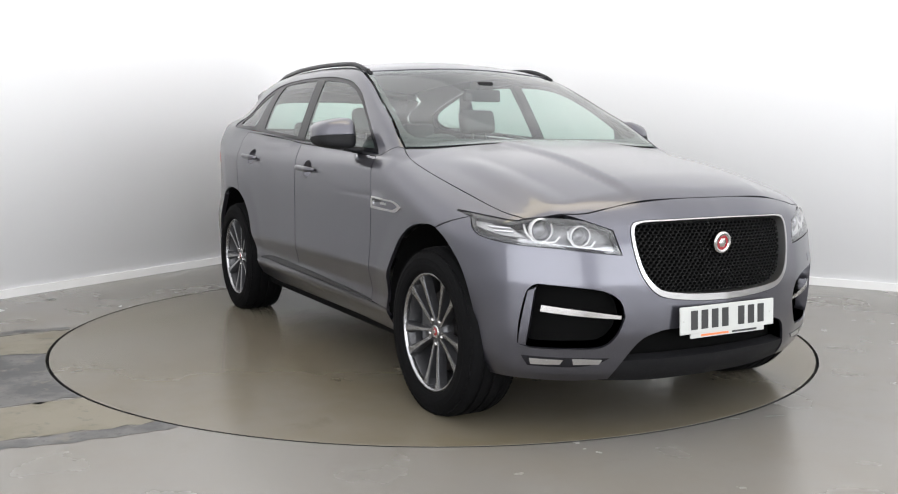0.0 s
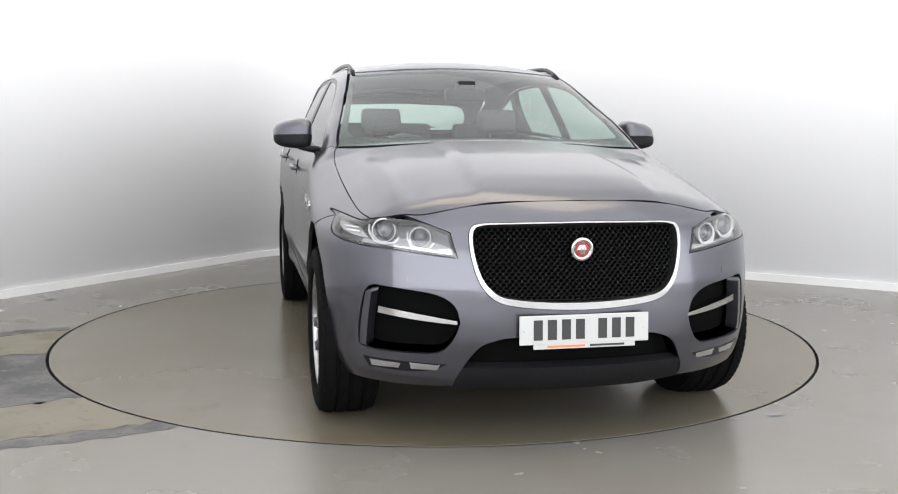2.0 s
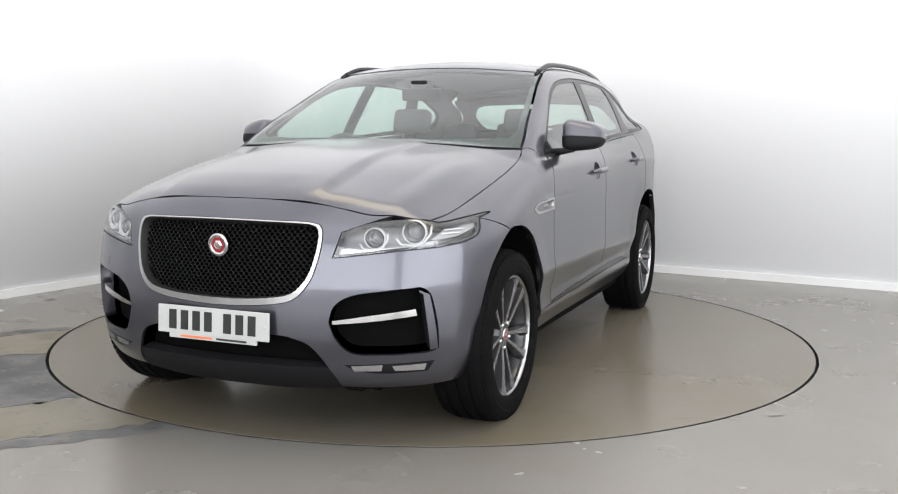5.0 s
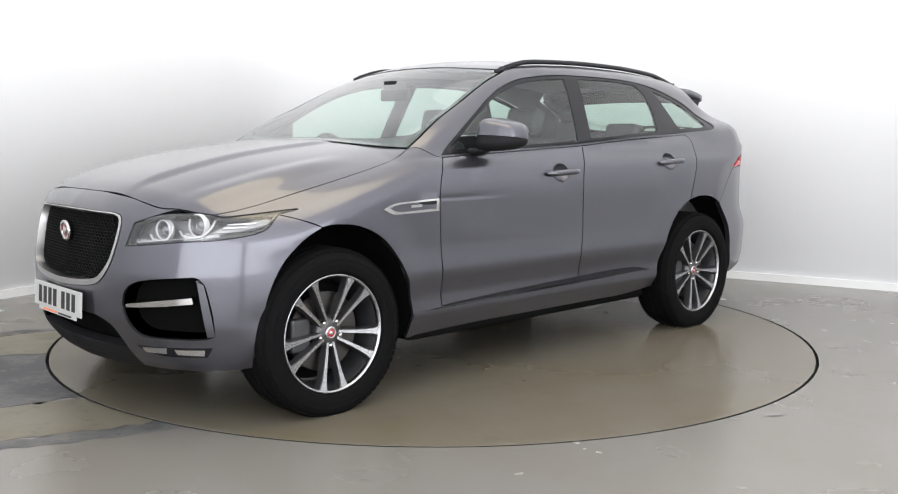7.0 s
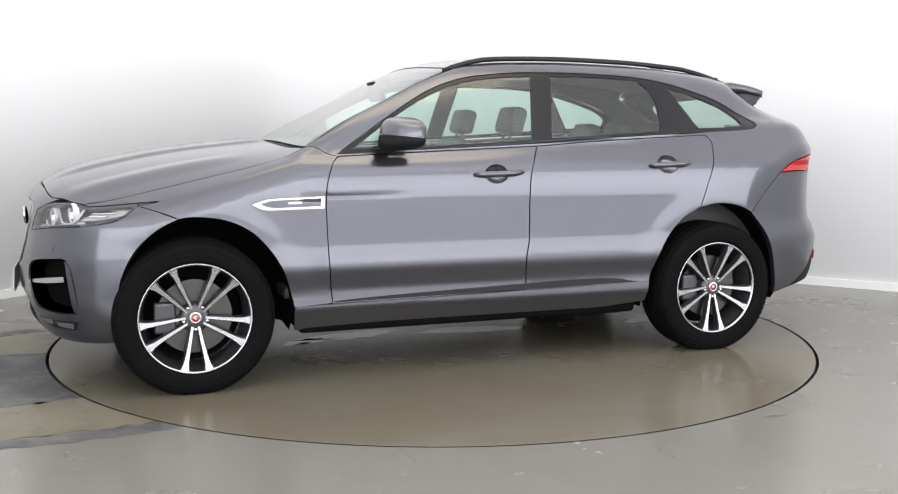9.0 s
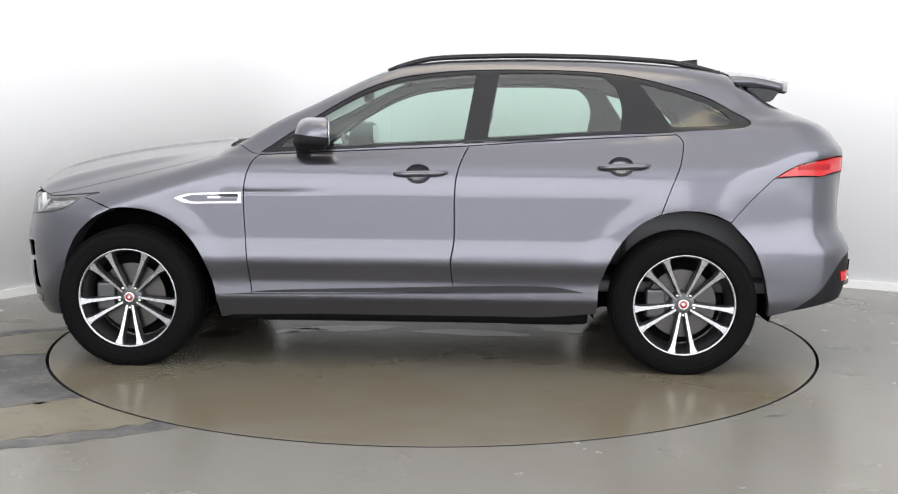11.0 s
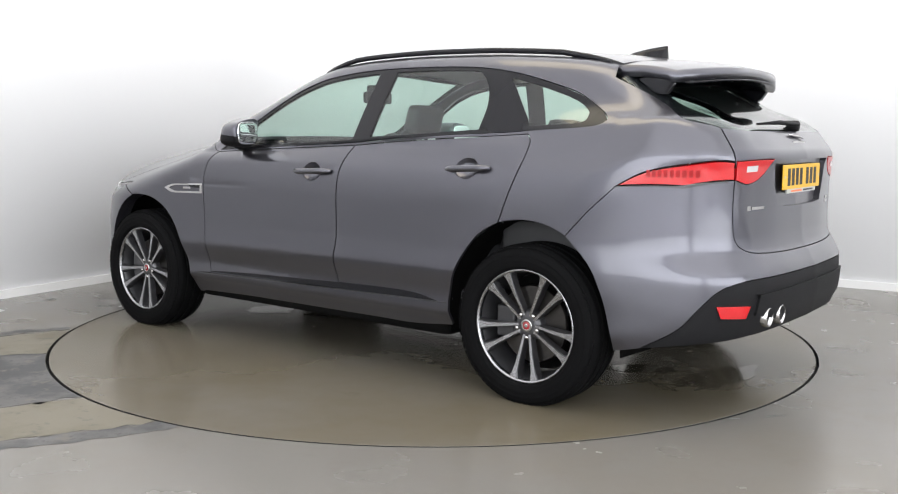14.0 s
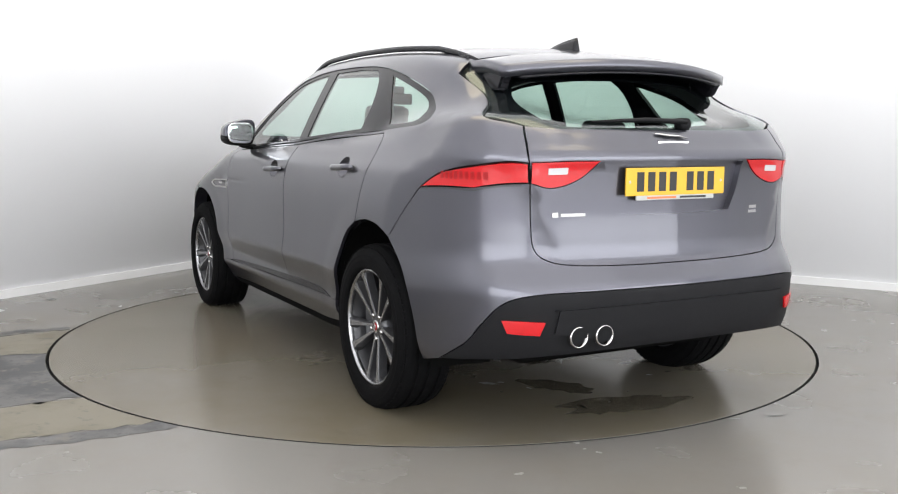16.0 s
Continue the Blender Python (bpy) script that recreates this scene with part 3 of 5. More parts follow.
LAMP_TOP = [S(1.675, .884)] + [F(y, z) for y, z in ((.895, .905),)] + [T(x, y) for x, y in ((1.855, .812), (1.905, .775), (1.96, .72))] + [F(.60, .886), F(.50, .848)]
LAMP_LOW = [F(.475, .752), F(.60, .766), F(.72, .780), F(.84, .792)] + [S(1.765, .822), S(1.675, .884)]

# bonnet
half = HOOD_NOSE[::-1]
nose_line = list(half) + [p * (1, -1, 1) for p in half[::-1][1:]]
hood = panel("bonnet", outline(list(HOOD_SIDE[::-1][1:]), [p for p in nose_line][1:], [p * (1, -1, 1) for p in HOOD_SIDE][1:],
             [p * (1, -1, 1) for p in COWL][1:] + [p for p in COWL[::-1]][1:]), DOWN, PAINT, car, grid=.022)
# front wings
panel("front_wing", outline(list(DOOR_FRONT[::-1][1:]), [S(.79, 1.118), T(.86, .815), T(.90, .80)], list(HOOD_SIDE[::-1][1:]), [T(1.855, .812), F(.895, .905), S(1.675, .884)],
      [S(1.60, .862), S(1.505, .825)], list(FRONT_ARCH[::-1][1:]) , [S(.972, .383)], [S(.785, .392)]), SLANT, PAINT, car, mirror=True, grid=.03)
# doors, with bowls behind the handles
HANDLES = (((.045, 1.014), (-.225, 1.023), (-.078, 1.016)), ((-.985, 1.055), (-1.240, 1.066), (-1.10, 1.060)))
BOWLS = [np.array([S(h[2][0] + .062 * math.cos(q), h[2][1] + .046 * math.sin(q)) for q in (2 * math.pi * i / 24 for i in range(24))]) for h in HANDLES]
fd = panel("front_door", outline(list(BELT_FRONT[1:]), list(DOOR_MID[1:]), [S(.4, .392), S(.785, .388)], list(DOOR_FRONT[::-1][1:])), SIDEWAYS, PAINT, car, holes=[BOWLS[0]], mirror=True, grid=.013, gap=.0035)
rd = panel("rear_door", outline(list(BELT_REAR[1:]), list(DOOR_REAR[1:]), list(REAR_ARCH[::-1][1:]), [S(-.65, .406), S(-.258, .402)], list(DOOR_MID[::-1][1:])), SIDEWAYS, PAINT, car, holes=[BOWLS[1]], mirror=True, grid=.03, gap=.0035)
panel("sill", outline([S(.972, .33), S(.972, .383)], list(SILL_FRONT[1:]), [S(-1.0, .30)], [S(-.69, .272), S(-.19, .272), S(.5, .262), S(.965, .255)], [S(.972, .33)]), SIDEWAYS, PAINT, car, mirror=True, grid=.03)
panel("door_moulding", outline([S(.775, .402), S(.5, .416), S(-.39, .443), S(-.68, .446)], [S(-.80, .440), S(-.93, .416)], [S(-.4, .409), S(.775, .396)]), SIDEWAYS, BLACK_GLOSS, car, mirror=True, off=.005, grid=.03, gap=0)

# window frame line (daylight opening)
DLO_TOP = [(.742, 1.118), (.62, 1.20), (.44, 1.318), (.24, 1.435), (.06, 1.502), (-.10, 1.530), (-.30, 1.548), (-.60, 1.553), (-.95, 1.543), (-1.20, 1.512), (-1.42, 1.457), (-1.60, 1.393), (-1.735, 1.315), (-1.765, 1.283)]
DLO_LOW = [(-1.765, 1.283), (-1.73, 1.262), (-1.62, 1.250), (-1.385, 1.236), (-.95, 1.214), (-.335, 1.172), (.10, 1.150), (.45, 1.134), (.742, 1.118)]
dlo = outline([S(*p) for p in DLO_TOP[1:]], [S(*p) for p in DLO_LOW[1:]])
# body side above the belt: A-pillar, cant rail, rear quarter
ROOF_EDGE = [(-1.69, .565), (-1.5, .585), (-1.2, .605), (-.8, .618), (-.4, .622), (-.1, .625), (.06, .640)]
quarter_line = outline(list(DOOR_REAR[1:]), list(REAR_ARCH2[1:]), [S(-1.75, .895), S(-1.868, 1.008)], [S(-1.975, 1.066), S(-2.10, 1.096), B(.80, 1.108), B(.669, 1.112)],
                       [B(.672, 1.166), B(.659, 1.225), B(.649, 1.252)], [S(-2.09, 1.287), S(-1.98, 1.343), S(-1.885, 1.392), S(-1.80, 1.435), S(-1.718, 1.474)], [T(*ROOF_EDGE[0])],
                       [T(*p) for p in ROOF_EDGE[1:]], [T(.25, .672), T(.45, .712), T(.65, .752), T(.80, .785), T(.90, .80)], [T(.86, .815), S(.79, 1.118), S(.742, 1.108)],
                       list(BELT_FRONT[1:]), list(BELT_REAR[1:]))
panel("body_side", quarter_line, SLANT_BACK, PAINT, car, holes=[dlo], mirror=True, grid=.03)
# side glass in a black frame
W_FRONT = outline([S(*p) for p in ((.655, 1.148), (.44, 1.297), (.24, 1.412), (.06, 1.480), (-.10, 1.510), (-.25, 1.524), (-.365, 1.531))], [S(-.305, 1.188)], [S(*p) for p in ((0, 1.172), (.40, 1.153), (.655, 1.148))])
W_REAR = outline([S(*p) for p in ((-.485, 1.535), (-.80, 1.535), (-1.02, 1.522))], [S(-1.085, 1.46), S(-1.115, 1.36), S(-1.10, 1.243)], [S(-.75, 1.22), S(-.425, 1.20)], [S(-.485, 1.535)])
W_QUARTER = outline([S(*p) for p in ((-1.21, 1.487), (-1.42, 1.43), (-1.58, 1.372), (-1.655, 1.318), (-1.66, 1.285))], [S(-1.60, 1.272), S(-1.37, 1.262)], [S(-1.21, 1.487)])
panel("window_frame", dlo, SIDEWAYS, BLACK_GLOSS, car, holes=[W_FRONT, W_REAR, W_QUARTER], off=-.004, gap=.001, mirror=True, grid=.04)
for nm, w in (("front_window", W_FRONT), ("rear_window", W_REAR), ("quarter_window", W_QUARTER)):
    for g in panel(nm, w, SIDEWAYS, GLASS, car, off=-.007, gap=-.006, rim_depth=0, mirror=True, grid=.06, label="greenish tinted side glass"):
        g.visible_shadow = False
# roof and windscreen
WS_SIDE = [(.06, .632), (.25, .664), (.45, .704), (.65, .744), (.80, .777), (.885, .79)]
ws_runs = [[T(*p) for p in WS_SIDE[1:]], [T(.915, .60), T(.94, .30), T(.945, 0), T(.94, -.30), T(.915, -.60), T(.885, -.79)],
           [T(x, -y) for x, y in WS_SIDE[::-1][1:]], [T(.115, -.40), T(.135, 0), T(.115, .40), T(.06, .632)]]
ws = outline(*ws_runs)
ws_in = outline([T(.11, .605), T(.25, .632), T(.45, .668), T(.65, .705), T(.76, .725), T(.82, .70)], [T(.86, .50), T(.88, .25), T(.885, 0), T(.88, -.25), T(.86, -.50), T(.82, -.70)],
                [T(.76, -.725), T(.65, -.705), T(.45, -.668), T(.25, -.632), T(.11, -.605)], [T(.155, -.40), T(.165, 0), T(.155, .40), T(.11, .605)])
panel("windscreen_border", ws, AHEAD, BLACK_GLOSS, car, holes=[ws_in], off=-.006, grid=.05, gap=.003)
g = panel("windscreen", ws, AHEAD, GLASS, car, off=-.003, rim_depth=0, gap=.003, grid=.05, label="raked windscreen with green tint")
g.visible_shadow = False
panel("roof", outline([T(x, y) for x, y in ROOF_EDGE], [T(.115, .40), T(.135, 0), T(.115, -.40), T(.06, -.640)], [T(x, -y) for x, y in ROOF_EDGE[::-1][1:]], [T(-1.72, -.3), T(-1.725, 0), T(-1.72, .3), T(*ROOF_EDGE[0])]), DOWN, PAINT, car, grid=.05)

# nose
GRILLE = [(0, .889), (.25, .886), (.385, .882), (.425, .862), (.431, .80), (.418, .72), (.395, .655), (.345, .598), (.27, .574), (.13, .560), (0, .556)]
gr = np.array([F(*p) for p in GRILLE])
grille_line = outline([p for p in gr[1:]], [p * (1, -1, 1) for p in gr[::-1][1:]])
FOG = [(.470, .508), (.49, .570), (.55, .610), (.66, .628), (.775, .640), (.805, .615), (.825, .50), (.825, .40), (.79, .385), (.65, .380), (.545, .388), (.495, .44)]
fog = outline([F(*p) for p in FOG[1:5]], [F(*p) for p in FOG[5:8]], [F(*p) for p in FOG[8:]] + [F(*FOG[0])])
MOUTH = [(.475, .24), (.462, .30), (.40, .405), (.33, .440), (.26, .450), (0, .452)]
lamp_line = outline(LAMP_TOP[1:-1] + [LAMP_TOP[-1]], [LAMP_LOW[0]], LAMP_LOW[1:])
mir = lambda pts: [np.array(p) * (1, -1, 1) for p in pts]
bump_left = [list(FRONT_ARCH2[::-1][1:]), [S(1.60, .862), LAMP_TOP[0]], list(LAMP_LOW[::-1][1:]), [LAMP_TOP[-1]], [F(.60, .886), HOOD_NOSE[-3]]]
top_run = [p for p in HOOD_NOSE[::-1][3:]] + mir(HOOD_NOSE[1:-2])
bump_right = [mir(LAMP_TOP[-2:]), mir(LAMP_LOW[:1]), mir(LAMP_LOW[1:]), mir([S(1.60, .862), FRONT_ARCH2[0]]), mir(FRONT_ARCH2[1:])]
low_run = [mir([F(.80, .245), F(.62, .235), F(*MOUTH[0])]), mir([F(*p) for p in MOUTH[1:]]) + [F(*p) for p in MOUTH[::-1][1:]], [F(.62, .235), F(.80, .245), FRONT_ARCH2[-1]]]
bumper = panel("front_bumper", outline(*bump_left, top_run, *bump_right, *low_run), FRONT, PAINT, car, holes=[grille_line, fog, np.array(mir(fog))[::-1]], grid=.03, rim_depth=.085)
bmp = panel("grille_back", grille_line, FRONT, BLACK_DARK, car, off=-.065, gap=-.004, rim_depth=0, grid=.06)
FRAME_IN = [(0, .882), (.25, .879), (.378, .874), (.412, .854), (.416, .80), (.402, .722), (.378, .664), (.328, .616), (.25, .598), (.13, .588), (0, .585)]
fi = np.array([F(*p) for p in FRAME_IN])
frame_in = outline([p for p in fi[1:]], [p * (1, -1, 1) for p in fi[::-1][1:]])
panel("grille_surround", grille_line, FRONT, SATIN, car, holes=[frame_in], off=.004, gap=.001, rim_depth=.05, grid=.02, label="satin silver grille surround")
panel("lower_grille", outline([F(*p) for p in MOUTH[1:]] + mir([F(*p) for p in MOUTH[1:-1]])[::-1], mir([F(.465, .30)]), [F(.465, .30), F(.462, .30)]), FRONT, BLACK_DARK, car, off=-.07, gap=.002, rim_depth=-.06, grid=.05)
panel("front_lip", outline([F(.475, .325), F(.2, .325), F(0, .325), F(-.2, .325), F(-.475, .325)], [F(-.55, .235)], [F(-.3, .215), F(0, .212), F(.3, .215), F(.55, .235)], [F(.475, .325)]), FRONT, BLACK_PLASTIC, car, off=-.004, grid=.04, rim_depth=.05)
panel("fog_recess", fog, FRONT, BLACK_DARK, car, off=-.075, gap=.002, rim_depth=-.066, grid=.05, mirror=True)
panel("fog_fin", outline([F(.782, .626), F(.806, .613)], [F(.822, .50), F(.826, .395)], [F(.800, .390)], [F(.795, .5), F(.782, .626)]), FRONT, PAINT, car, off=-.003, rim_depth=.05, grid=.02, mirror=True)
panel("fog_blade", outline([F(.480, .512), F(.62, .534), F(.765, .556)], [F(.768, .530)], [F(.62, .510), F(.480, .498)], [F(.480, .512)]), FRONT, CHROME, car, off=-.012, rim_depth=.035, grid=.02, mirror=True, gap=0, label="satin chrome blade across the intake")
panel("running_lamp_frame", outline([F(.51, .340), F(.62, .342), F(.81, .350)], [F(.785, .308)], [F(.64, .303), F(.55, .314)], [F(.51, .340)]), FRONT, BLACK_GLOSS, car, off=.001, rim_depth=.01, grid=.02, mirror=True, gap=0)
for ra, rb in ((.535, .645), (.675, .785)):
    panel("running_lamp", outline([F(ra, .335), F(rb, .340)], [F(rb - .008, .314)], [F(ra + .008, .314)], [F(ra, .335)]), FRONT, LAMP_WHITE, car, off=.002, rim_depth=.01, grid=.02, mirror=True, gap=0, label="slim clear daytime running lamp")
# tail
TG = [(0, .712), (.25, .713), (.50, .722), (.60, .742), (.645, .785), (.655, .87), (.66, .98), (.665, 1.083), (.668, 1.166), (.655, 1.225), (.645, 1.252)]
tg = [B(*p) for p in TG]
wl = [B(*p) for p in ((.645, 1.252), (.50, 1.243), (.25, 1.243), (0, 1.243))]
PL = [(.362, 1.112), (.30, .905)]
recess = outline([B(.362, 1.112), B(.335, 1.0), B(.295, .915)], [B(.15, .908), B(-.15, .908), B(-.295, .915)], [B(-.335, 1.0), B(-.362, 1.112)], [B(0, 1.114), B(.362, 1.112)])
LAMP_IN = [(.662, 1.114), (.52, 1.119), (.385, 1.120), (.45, 1.062), (.50, 1.036), (.545, 1.022), (.60, 1.018), (.662, 1.036)]
lamp_in = outline([B(*p) for p in LAMP_IN[1:3]], [B(*p) for p in LAMP_IN[3:]], [B(*LAMP_IN[0])])
panel("tailgate", outline(tg[1:8], tg[8:], wl[1:], mir(wl[::-1][1:]), mir(tg[::-1][1:4]), mir(tg[::-1][4:])), BACK, PAINT, car, holes=[recess, lamp_in, np.array(mir(lamp_in))[::-1]], grid=.03, rim_depth=.03)
panel("plate_recess", recess, BACK, PAINT, car, off=-.028, gap=-.004, rim_depth=0, grid=.05)
panel("tail_lamp_inner", lamp_in, BACK, RED, car, off=.002, gap=.002, rim_depth=.02, grid=.02, mirror=True)
lamp_out = outline([S(-1.975, 1.064), S(-2.10, 1.094), B(.80, 1.106), B(.674, 1.110)], [B(.668, 1.036)], [B(.80, 1.022), S(-2.10, 1.015), S(-1.868, 1.008)])
panel("tail_lamp", lamp_out, SLANT_BACK, RED, car, off=.002, rim_depth=.02, grid=.02, mirror=True, gap=.003)
CLAD = [S(-1.98, .325), B(.855, .42), B(.825, .50), B(.77, .585), B(.66, .620), B(.40, .626), B(0, .626)]
lamp_low = [S(-1.868, 1.008), S(-2.10, 1.015), B(.80, 1.022), B(.672, 1.036)]
rb_left = [list(REAR_ARCH3[::-1][1:]), [S(-1.75, .895), S(-1.868, 1.008)], lamp_low[1:], [B(.665, 1.034)]]
panel("rear_bumper", outline([S(-1.98, .325), S(-1.866, .30)], *rb_left, [p for p in tg[::-1][4:]] + mir(tg[1:-3]), mir([lamp_low[-1]]), mir(lamp_low[::-1][1:]), mir([S(-1.75, .895), REAR_ARCH3[0]]), mir(REAR_ARCH3[1:]), mir([S(-1.98, .325)]),
      mir(CLAD[1:]) + CLAD[::-1][1:]), BACK, PAINT, car, grid=.03, rim_depth=.03)
panel("rear_cladding", outline(CLAD[1:] + mir(CLAD[::-1][1:]), mir([B(.82, .35)]), mir([B(.60, .375)]) + [B(-.3, .385), B(0, .388), B(.3, .385), B(.60, .375)], [B(.82, .35), S(-1.98, .325)]), BACK, BLACK_PLASTIC, car, grid=.04, rim_depth=.06, off=-.003)
RW_SIDE = [S(-1.74, 1.474), S(-1.80, 1.437), S(-1.885, 1.394), S(-1.98, 1.345), S(-2.085, 1.290)]
rw = outline([B(.50, 1.240), B(.25, 1.240), B(0, 1.240), B(-.25, 1.240), B(-.50, 1.240), B(-.62, 1.249)], mir(RW_SIDE[::-1]), [B(-.45, 1.525), B(0, 1.54), B(.45, 1.525), RW_SIDE[0]], RW_SIDE[1:], [B(.62, 1.249)])
rw_out = rw
rw_in = outline([B(.45, 1.258), B(.2, 1.256), B(-.2, 1.256), B(-.45, 1.258), B(-.545, 1.268)], mir([B(.565, 1.31), B(.545, 1.37), B(.50, 1.43)]), mir([B(.44, 1.452)]), [B(-.2, 1.462), B(.2, 1.462), B(.44, 1.452)], [B(.50, 1.43), B(.545, 1.37), B(.565, 1.31)], [B(.545, 1.268)])
panel("tailgate_glass_border", rw_out, BACKWIN, BLACK_GLOSS, car, holes=[rw_in], off=-.010, rim_depth=.01, grid=.05, gap=0)
g = panel("tailgate_glass", rw, BACKWIN, GLASS, car, off=-.004, rim_depth=0, grid=.05, gap=.0, label="dark tinted tailgate glass")
g.visible_shadow = False
# head lamps
housing = panel("headlamp", lamp_line, FRONT, LAMP_GREY, car, off=-.062, gap=-.003, rim_depth=0, grid=.03, mirror=True, label="headlamp with twin round projectors")
lamp_inner = FRONT.lift(shrink(FRONT.flat(lamp_line), .013))
panel("lamp_bezel", lamp_line, FRONT, BLACK_GLOSS, housing, holes=[lamp_inner], off=-.004, gap=.001, rim_depth=.03, grid=.03, mirror=True)
lens = panel("lens", lamp_line, FRONT, LENS, housing, off=-.002, gap=.002, rim_depth=0, grid=.03, mirror=True)
for l in lens:
    l.visible_shadow = False


# ---- details of the car ----
def lerp(a, b, u):
    return a + (b - a) * u


def blob(bm, c, r, e=.6, n=24, rings=14, shear=(0, 0, 0)):
    """A rounded-box form."""
    def pw(v):
        return math.copysign(abs(v) ** e, v)
    rows = []
    for j in range(rings + 1):
        t = -math.pi / 2 + math.pi * j / rings
        row = []
        for i in range(n):
            a = 2 * math.pi * i / n
            x, y, z = pw(math.cos(t)) * pw(math.cos(a)), pw(math.cos(t)) * pw(math.sin(a)), pw(math.sin(t))
            row.append(bm.verts.new((c[0] + r[0] * x + shear[0] * z, c[1] + r[1] * y + shear[1] * z, c[2] + r[2] * z + shear[2] * x)))
        rows.append(row)
    for a, b in zip(rows, rows[1:]):
        for i in range(n):
            bm.faces.new((a[i], a[(i + 1) % n], b[(i + 1) % n], b[i]))
    bmesh.ops.remove_doubles(bm, verts=bm.verts[:], dist=1e-5)
    bmesh.ops.recalc_face_normals(bm, faces=bm.faces[:])


def twin(ob):
    """The mirror image of a part on the car's other side."""
    me = ob.data.copy()
    for v in me.vertices:
        v.co.y = -v.co.y
    me.flip_normals()
    o = new(ob.name.split(".")[0], me)
    o.parent = ob.parent
    if "label" in ob:
        o["label"] = ob["label"]
    return o


# wheels
def make_wheel():
    bm = bmesh.new()
    lathe(bm, [(0.2581, .100), (0.2506, .085), (0.2400, .05), (0.2273, -.02), (0.2358, -.10), (0.2581, -.112), (0.2613, -.10), (0.2613, .08), (0.2581, .100)], 64)
    bmesh.ops.recalc_face_normals(bm, faces=bm.faces[:])
    wheel = part("wheel", bm, ALLOY_DARK, car, "five twin-spoke machined alloy wheel", smooth=True)
    bm = bmesh.new()
    prof = [(.258, -.112), (.266, -.124), (.295, -.130), (.325, -.128), (.350, -.116), (.363, -.102), (.3705, -.085)]
    for g in (-.055, 0, .055):
        prof += [(.373, g - .009), (.365, g - .006), (.365, g + .006), (.373, g + .009)]
    prof += [(.3705, .085), (.363, .102), (.350, .116), (.346, .1195), (.325, .128), (.318, .1275), (.300, .130), (.276, .127), (.266, .121), (.2605, .108)]
    lathe(bm, prof, 80, close=True)
    # shoulder blocks of the tread
    for i in range(72):
        for s in (-1, 1):
            a = 2 * math.pi * (i + .5 * (s > 0)) / 72
            m = Matrix.Rotation(-a, 4, "Y") @ pose(.3598, s * .100, 0)
            box(bm, -.004, .0008, -.014, .014, -.0115, .0115, m)
    for v in bm.verts:
        if v.co.z < -.3585:  # the contact patch is pressed flat
            v.co.y *= 1 + .6 * (-.3585 - v.co.z)
            v.co.z = -.3583
    bmesh.ops.recalc_face_normals(bm, faces=bm.faces[:])
    tyre = part("tyre", bm, RUBBER, wheel, "black road tyre", smooth=False)
    bm = bmesh.new()
    lathe(bm, [(0.2618, .098), (0.2628, .108), (0.2581, .1125), (0.2512, .110), (0.2480, .098), (0.2480, .088)], 80)
    part("rim_lip", bm, ALLOY, wheel, "bright machined rim edge", smooth=True)
    # one spoke, copied round
    bm = bmesh.new()
    stations = [(.042, .0140, .0075, .080, .030), (.080, .0215, .0080, .084, .036), (.128, .0305, .0095, .090, .038), (.180, .0415, .0115, .096, .040), (.216, .0500, .0150, .101, .040), (.2515, .0600, .0280, .106, .035)]
    for s in (1, -1):
        rows = []
        for r_, t_, w, h, d in stations:
            out = w * 1.25
            cs = [(t_ - w, h - .004), (t_ - w * .78, h), (t_ + w * .78, h), (t_ + w, h - .004), (t_ + out * 1.05, h - d), (t_ - out * 1.05, h - d)]
            rows.append([bm.verts.new((s * c, y, -r_)) for c, y in cs])
        for a, b in zip(rows, rows[1:]):
            for i in range(6):
                bm.faces.new((a[i], a[(i + 1) % 6], b[(i + 1) % 6], b[i]))
        bm.faces.new(rows[0])
        bm.faces.new(rows[-1])
    bmesh.ops.recalc_face_normals(bm, faces=bm.faces[:])
    spoke = part("twin_spoke", bm, ALLOY_DARK, wheel)
    spoke.data.materials.append(ALLOY)
    for p in spoke.data.polygons:
        p.material_index = 1 if p.normal.y > .9 else 0
    for i in range(1, 5):
        o = new("twin_spoke", spoke.data)
        o.parent = wheel
        o.matrix_basis = Matrix.Rotation(2 * math.pi * i / 5, 4, "Y")
    bm = bmesh.new()
    lathe(bm, [(0.0021, .080), (0.0361, .080), (0.0552, .077), (0.0701, .060), (0.0722, .03)], 40)
    part("hub", bm, ALLOY_DARK, wheel, smooth=True)
    bm = bmesh.new()
    lathe(bm, [(.029, .078), (.029, .085), (.026, .0875), (.019, .086)], 32)
    part("cap_ring", bm, CHROME, wheel, smooth=True)
    bm = bmesh.new()
    lathe(bm, [(0.0005, .0885), (.013, .088), (.0195, .0855)], 24)
    part("hub_cap", bm, BADGE_RED, wheel, "red enamel wheel centre cap", smooth=True)
    bm = bmesh.new()
    lathe(bm, [(0.0005, .089), (0.0064, .0895), (0.0096, .088), (0.0143, .087)], 7)
    part("cap_emblem", bm, CHROME, wheel)
    bm = bmesh.new()
    lathe(bm, [(0.0005, .088), (0.0074, .087), (0.0101, .082), (0.0112, .06)], 10, pose(0, 0, -.056))
    nut = part("wheel_nut", bm, CHROME, wheel, smooth=True)
    for i in range(1, 5):
        o = new("wheel_nut", nut.data)
        o.parent = wheel
